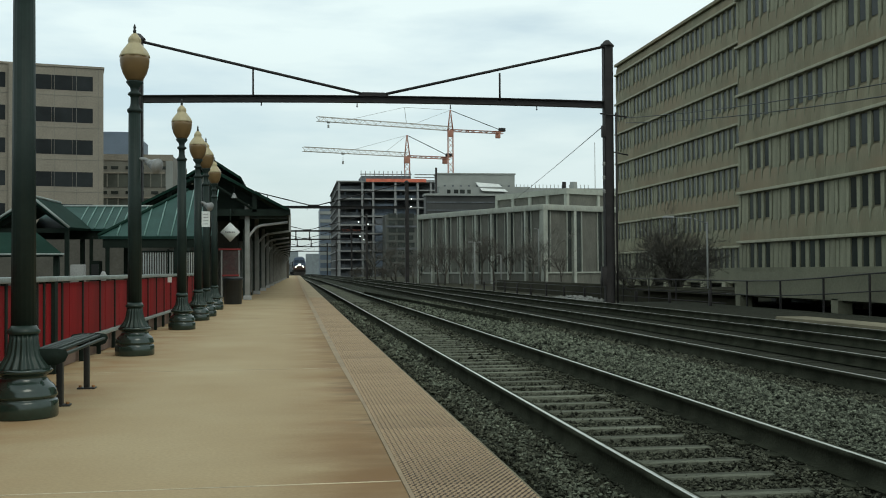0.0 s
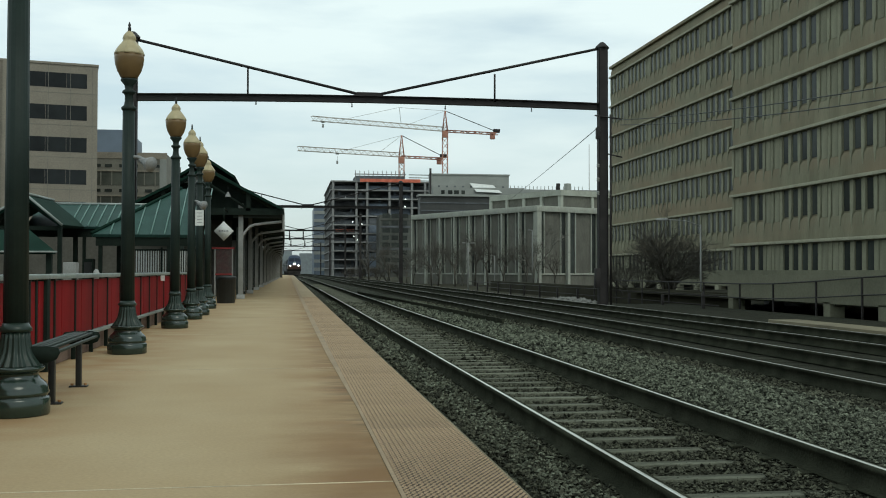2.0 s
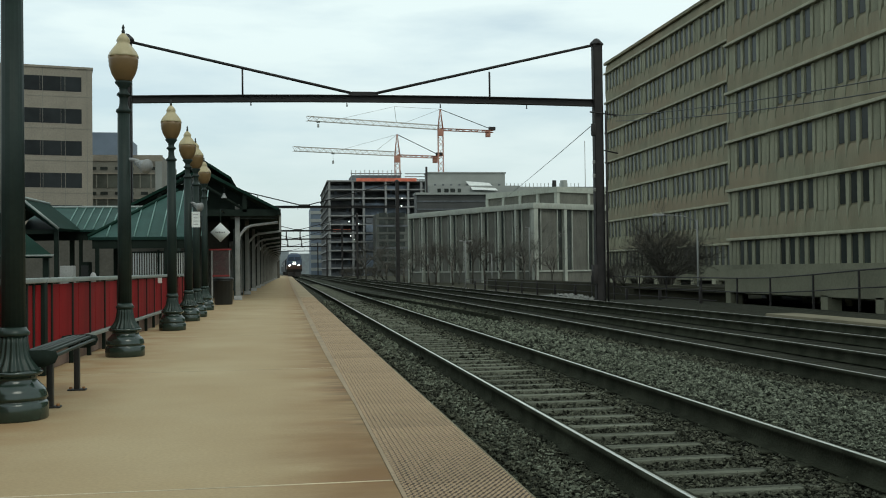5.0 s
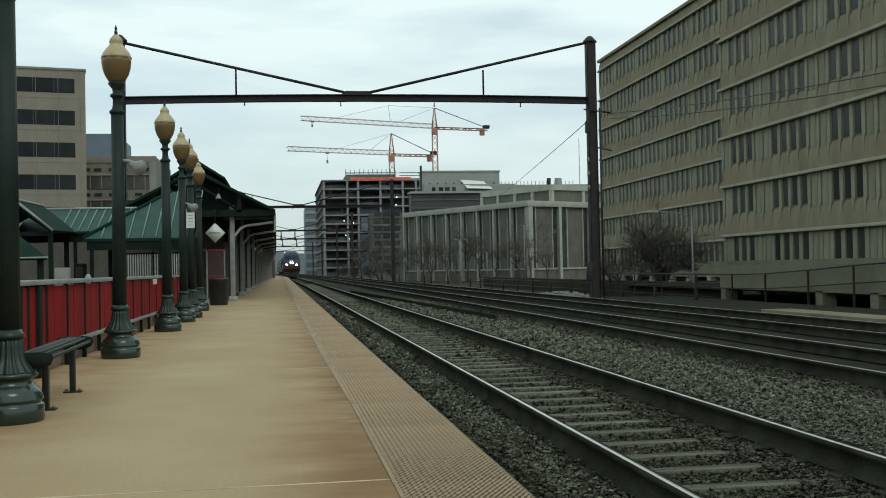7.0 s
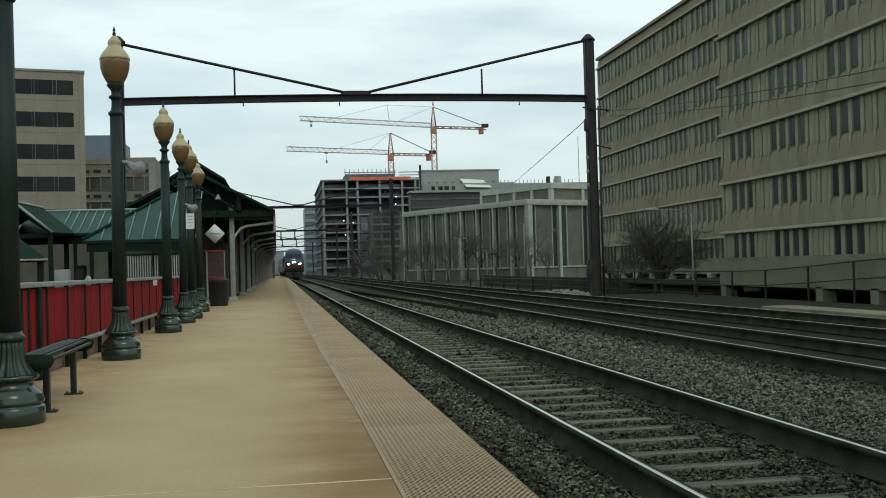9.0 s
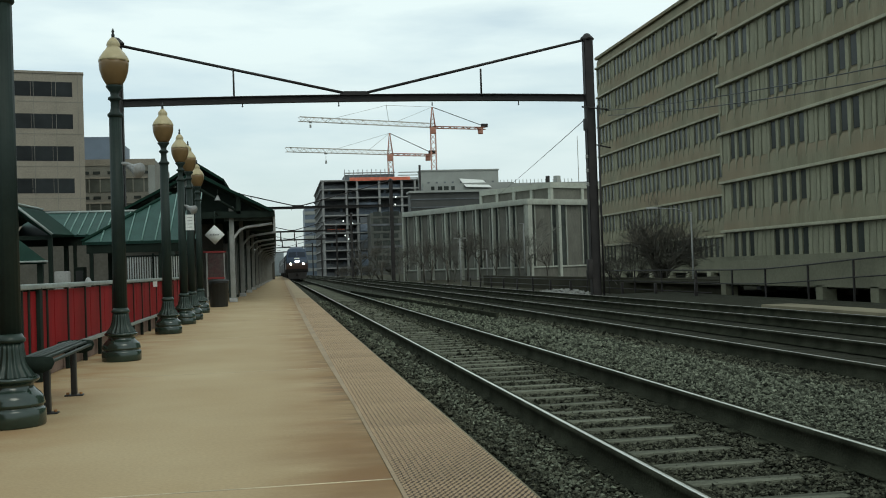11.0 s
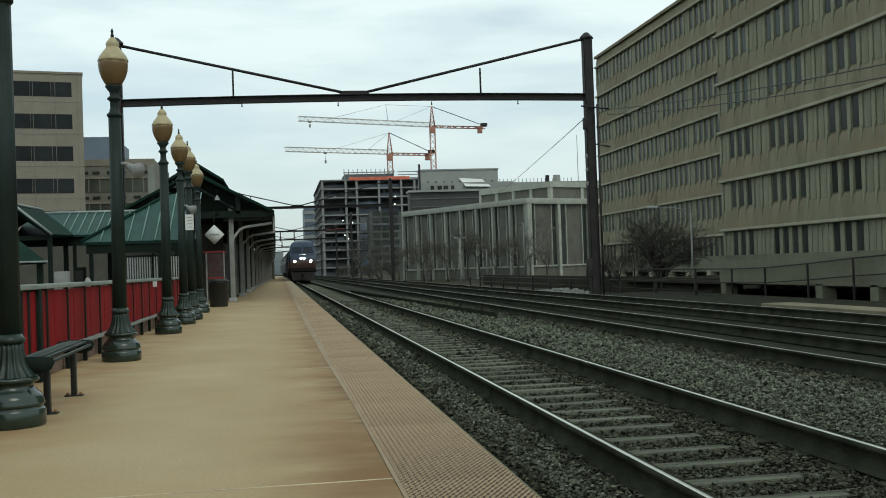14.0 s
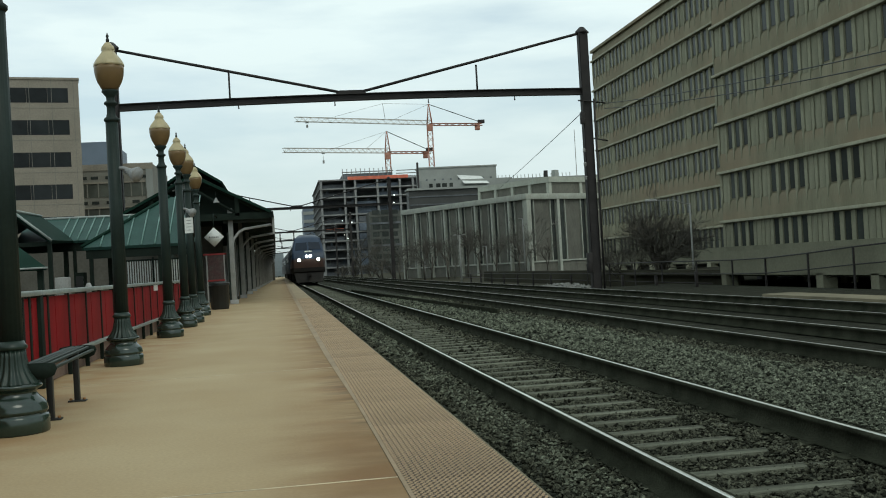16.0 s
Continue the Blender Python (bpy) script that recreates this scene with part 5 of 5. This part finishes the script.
    tipv = Vector((*tip, jib_z + 0.6))
    lattice(g, (mx, my, jib_z + 0.6), tipv, 1.4, 34, 0.09)
    part("jib", g, "cranewhite", t, "pale lattice jib")
    g = N()
    tailv = Vector((*tail, jib_z))
    lattice(g, (mx, my, jib_z), tailv, 0.7, 8, 0.15)
    part("counter_jib", g, "craneorange", t)
    g = N()
    box(g, tailv.x - 2.6, tailv.x - 1.0, tailv.y - 0.7, tailv.y + 0.7, jib_z - 1.9, jib_z + 0.2, 0.1)
    part("counterweight", g, "craneorange", t)
    g = N()
    box(g, tailv.x - 1.5, tailv.x + 0.8, tailv.y - 0.6, tailv.y + 0.6, jib_z + 0.4, jib_z + 1.6, 0.1)
    part("winch", g, "steel", t)
    g = N()
    box(g, mx - 1.2, mx + 0.6, my - 2.0, my - 0.8, jib_z - 2.4, jib_z - 0.2, 0.1)
    part("cab", g, "craneorange", t)
    a = Vector((mx, my, ztop))
    j = Vector((mx, my, jib_z + 1.2))
    if propped:
        strut = j.lerp(tipv, 0.36) + Vector((0, 0, 5.6))
        g = N()
        rod(g, strut - Vector((-0.6, 0, 5.2)), strut, 0.09, n=4)
        part("strut", g, "greypaint", t)
        lines = ((a, strut), (strut, j.lerp(tipv, 0.8)), (a, j.lerp(tipv, 0.30)))
    else:
        lines = ((a, j.lerp(tipv, 0.57)), (a, j.lerp(tipv, 0.22)))
    for p, q in lines:
        g = N()
        rod(g, p, q, 0.06, n=4)
        part("pendant", g, "greypaint", t)
    g = N()
    rod(g, a, tailv + Vector((0, 0, 0.6)), 0.14, n=4)
    part("pendant", g, "steel", t)
    h = j.lerp(tipv, hook)
    g = N()
    box(g, h.x - 0.5, h.x + 0.5, h.y - 0.5, h.y + 0.5, jib_z - 0.5, jib_z - 0.1)
    box(g, h.x - 0.3, h.x + 0.3, h.y - 0.2, h.y + 0.2, jib_z - drop - 1.0, jib_z - drop)
    rod(g, (h.x, h.y, jib_z - 1), (h.x, h.y, jib_z - drop - 0.2), 0.07, n=4)
    part("trolley", g, "greypaint", t)
    return t


set_back(crane((52.3, 340), 55.3, 48.4, (7.0, 322), (71.3, 344), "tall orange and white tower crane above the building site", 0.92, 1.0, True), 1.36)
set_back(crane((37.5, 340), 46.6, 39.4, (2.7, 327), (52.7, 344), "lower orange and white tower crane above the building site", 0.63, 2.6, False), 1.36)


# ---- buildings behind the plaza ----
def banded_office(name, x0, x1, y0, y1, z1, floors, storey, wx0, wx1, wall, label):
    t = thing(name, pose(0, 0, 0), label, "office building")
    g = N()
    box(g, x0, x1, y0, y1, -1.45, z1)
    part("wall", g, wall, t)
    g = N()
    box(g, x0 - 0.1, x1 + 0.1, y0 - 0.1, y1, z1, z1 + 0.25)
    part("coping", g, wall, t)
    for f in range(floors):
        z = z1 - 0.95 - f * storey
        n = max(1, round((wx1 - wx0) / 2.1))
        for k in range(n):
            a = wx0 + (wx1 - wx0) * k / n
            g = N()
            box(g, a, a + (wx1 - wx0) / n - 0.03, y0 - 0.02, y0 + 0.1, z - 1.7, z)
            part("window", g, "ribbon", t)
        g = N()
        box(g, x0, x1, y0 - 0.02, y0 + 0.02, z - 2.35, z - 2.29)
        part("stone_joint", g, "tan2", t)
    return t


tan_office = banded_office("stone_office", -40.0, 0.0, 0.0, 24.0, 24.8, 6, 3.72, -7.9, -1.15, "tan", "tan stone office building with dark ribbon windows")
tan_office.matrix_basis = pose(-22.1, 123, 0, 0, 0, 12)
for f in range(6):
    for k in range(7):
        g = N()
        box(g, -25.2 + k * 2.1, -23.16 + k * 2.1, -0.02, 0.1, 24.8 - 0.95 - f * 3.72 - 1.7, 24.8 - 0.95 - f * 3.72)
        part("window", g, "ribbon", tan_office)
for k in range(17):
    g = N()
    box(g, -39.0 + k * 2.4, -38.95 + k * 2.4, -0.025, 0.02, -1.4, 24.8)
    part("stone_joint", g, "tan2", tan_office)
g = N()
box(g, -10.2, -9.2, -0.5, 0.0, -1.45, 24.9)
part("pier", g, "tan", tan_office)
t = thing("brick_office", pose(0, 0, 0), "distant tan office building with slot windows", "office building")
g = N()
box(g, -32, -17.4, 150, 170, -1.45, 17.8)
part("wall", g, "tan2", t)
g = N()
box(g, -32, -17.3, 149.9, 150, 17.0, 17.9)
part("coping", g, "tan", t)
g = N()
box(g, -18.3, -17.38, 149.8, 150, -1.45, 17.0)
part("corner_pier", g, "greywall", t, "pale corner pier")
for f in range(4):
    z = 16.2 - f * 3.55
    for k in range(8):
        g = N()
        box(g, -31.0 + k * 1.55 + 0.45 * (k // 2), -30.0 + k * 1.55 + 0.45 * (k // 2), 149.9, 150.02, z - 0.42, z)
        part("window", g, "glassdark", t)
    g = N()
    box(g, -32, -18.4, 149.95, 150, z - 3.0, z - 1.05)
    part("window_band", g, "glassband", t)
    for k in range(9):
        g = N()
        box(g, -31.0 + k * 1.5, -30.85 + k * 1.5, 149.85, 149.95, z - 3.0, z - 1.05)
        part("mullion", g, "tan2", t)
    g = N()
    box(g, -32, -18.4, 149.8, 150, z - 1.05, z - 0.85)
    part("sill_band", g, "tan", t, "pale stone band")
t = thing("blue_office", pose(0, 0, 0), "blue-grey clad office block far behind", "office building")
g = N()
box(g, -60, -30.5, 200, 220, -1.45, 27.8)
part("wall", g, "bluegrey", t)
# far hills of roofs at the end of the line
g = N()
for k in range(14):
    x = -60 + k * 16 + 3 * math.sin(k * 2.1)
    box(g, x, x + 14, 620 + 9 * (k % 4), 640, -1.45, 9 + 5 * abs(math.sin(k * 1.7)))
solid("backdrop", g, "haze", "hazy blue-grey roofs far down the line", "backdrop")

# ---- platform pieces ----
y = -13.13
while y < 60:
    g = N()
    box(g, -2.95, 0.530, y + 0.008, y + 6.09, -0.06, 0.0)
    part("slab", g, "concrete", platform)
    g = N()
    box(g, -2.95, 0.530, y - 0.008, y + 0.008, -0.06, 0.0015)
    part("joint", g, "joint", platform, "pale joint sealant")
    y += 6.1
g = N()
box(g, -2.95, 0.530, y + 0.008, 250, -0.06, 0.0)
part("slab", g, "concrete", platform)


def dome_tile():
    g = N()
    box(g, 0, 0.575, 0.003, 0.607, -0.05, 0.0)
    cols, rws = 19, 22
    for j in range(rws):
        for i in range(cols):
            x = (i + (0.3 if j % 2 else 0.7)) * 0.575 / cols
            y = 0.003 + (j + 0.5) * 0.604 / rws
            ang = [k * math.pi / 2.5 for k in range(5)]
            lo = [g.verts.new((x + 0.0095 * math.cos(a), y + 0.0095 * math.sin(a), 0.0)) for a in ang]
            hi = [g.verts.new((x + 0.0058 * math.cos(a), y + 0.0058 * math.sin(a), 0.006)) for a in ang]
            for k in range(5):
                g.faces.new((lo[k], lo[(k + 1) % 5], hi[(k + 1) % 5], hi[k]))
            g.faces.new(hi)
    me = as_mesh("warning_tile", g, "tactile")
    me.materials.append(M["dome"])
    for p in me.polygons:
        if p.center.z > 0.001:
            p.material_index = 1
    return me


tile = dome_tile()
for k in range(-24, 64):
    share("warning_tile", tile, platform, pose(0.555, 2.0 + k * 0.61, 0))
for a, b in ((-13.2, 2.0 - 24 * 0.61), (2.0 + 64 * 0.61, 250)):
    g = N()
    box(g, 0.555, 1.13, a, b, -0.05, 0.005)
    part("warning_strip", g, "strip", platform, "brownish tactile warning strip")

# ---- ties ----
tie = N()
box(tie, -1.28, 1.28, -0.066, 0.066, -0.12, 0.0, 0.01)
tie = as_mesh("tie", tie, "tie")
rnd = random.Random(4)
plate = N()
for s in (-0.7525, 0.7525):
    box(plate, s - 0.16, s + 0.16, -0.09, 0.09, 0.0, 0.012)
plate = as_mesh("tie_plate", plate, "railside")
y, k = -9.96, -23
while k < 190:
    m = pose(T1 + bend(y) + rnd.uniform(-0.03, 0.03), y, TIE_TOP + rnd.uniform(-0.012, 0.006), 0, 0, rnd.uniform(-0.8, 0.8))
    share("tie", tie, track_1, m)
    if k < 50:
        share("tie_plate", plate, track_1, pose(T1 + bend(y), y, TIE_TOP + 0.004))
    y += 0.533
    k += 1
for tr, xc in ((track_2, 7.02), (track_3, 10.35)):
    g = N()
    y = 5.0
    while y < 130:
        box(g, xc + bend(y) - 1.28, xc + bend(y) + 1.28, y - 0.1, y + 0.1, TIE_TOP - 0.12, TIE_TOP)
        y += 0.533
    tagged(part("ties", g, "dirt", tr, "oily dark wooden ties"), kind="stuff")
    g = N()
    box(g, xc - 1.7, xc + 1.7, -10, 130, -0.42, -0.319)
    tagged(part("stained_ballast", g, "dirt", tr, "oil-blackened ballast"), kind="stuff")


# ---- loose ballast ----
def stones(name, areas, seed, material):
    rs = np.random.RandomState(seed)
    base = np.array([(1, 0, 0), (-1, 0, 0), (0, 1, 0), (0, -1, 0), (0, 0, 1), (0, 0, -1)], float)
    tri = np.array([(0, 2, 4), (2, 1, 4), (1, 3, 4), (3, 0, 4), (2, 0, 5), (1, 2, 5), (3, 1, 5), (0, 3, 5)])
    V, Fc, at = [], [], 0
    for x0, x1, y0, y1, z, n, size in areas:
        c = np.stack([rs.uniform(x0, x1, n), rs.uniform(y0, y1, n), z + rs.uniform(-0.015, 0.02, n)], 1)
        sc = size * rs.uniform(0.55, 1.25, (n, 1, 3))
        v = base[None] * sc + rs.normal(0, size * 0.22, (n, 6, 3))
        a = rs.uniform(0, 6.283, n)
        ca, sn = np.cos(a)[:, None], np.sin(a)[:, None]
        xx = v[:, :, 0] * ca - v[:, :, 1] * sn
        yy = v[:, :, 0] * sn + v[:, :, 1] * ca
        v = np.stack([xx, yy, v[:, :, 2] * 0.8], 2) + c[:, None]
        V.append(v.reshape(-1, 3))
        Fc.append((tri[None] + at + 6 * np.arange(n)[:, None, None]).reshape(-1, 3))
        at += 6 * n
    me = bpy.data.meshes.new(name)
    me.from_pydata(np.concatenate(V).tolist(), [], np.concatenate(Fc).tolist())
    me.materials.append(M[material])
    return tagged(new(name, me), "loose grey crushed stones between rails and platform", "ballast", "", "stuff")


outer, inner = [], []
for y0, y1, dens, size in ((4.0, 9.0, 1600, 0.0175), (9.0, 15.0, 700, 0.024), (15.0, 26.0, 160, 0.042), (26.0, 45.0, 60, 0.055)):
    for x0, x1, z, lot, k in ((1.16, 1.5, -0.375, inner, 0.5), (1.16, 1.7, -0.355, outer, 0.95), (1.5, 2.03, -0.305, inner, 0.8), (1.6, 1.95, -0.30, outer, 0.5), (2.15, 3.55, -0.352, inner, 1.0), (3.2, 3.55, -0.322, inner, 0.9), (3.65, 4.2, -0.305, inner, 1.0), (4.1, 5.6, -0.285, outer, 1.0), (5.5, 6.2, -0.32, inner, 1.0)):
        lot.append((x0, x1, y0, y1, z, int((x1 - x0) * (y1 - y0) * dens * k), size))
stones("ballast_stones", outer, 2, "stone")
stones("track_stones", inner, 5, "innerstone")
rub = stones("rubble", [(14.6, 16.0, 46.0, 54.0, -1.35, 60, 0.16), (15.2, 15.8, 47.0, 52.0, -1.15, 25, 0.2), (13.0, 14.2, 60, 75, -1.0, 30, 0.14), (16.4, 19.4, 57.0, 69.0, -1.3, 420, 0.2), (16.8, 19.0, 58.0, 68.0, -1.05, 300, 0.2), (17.1, 18.7, 59.0, 67.0, -0.85, 150, 0.17), (17.4, 18.4, 61.0, 65.0, -0.72, 40, 0.14)], 9, "rubble")
tagged(rub, "pale broken rubble dumped beside the far track", "rubble")


# ---- what moves ----
def motions():
    def row(t, behind):
        y = 245.0 - 9.4 * t + behind
        return (t, pose(T1 + bend(y), y, RAIL_TOP, 0, 0, math.degrees(math.atan(6.0e-5 * y))))

    times = [2.0 * k for k in range(9)]
    walk(LOCO, [row(t, 0.0) for t in times])
    for k, c in enumerate(COACHES):
        walk(c, [row(t, 21.6 + 26.2 * k) for t in times])


motions()
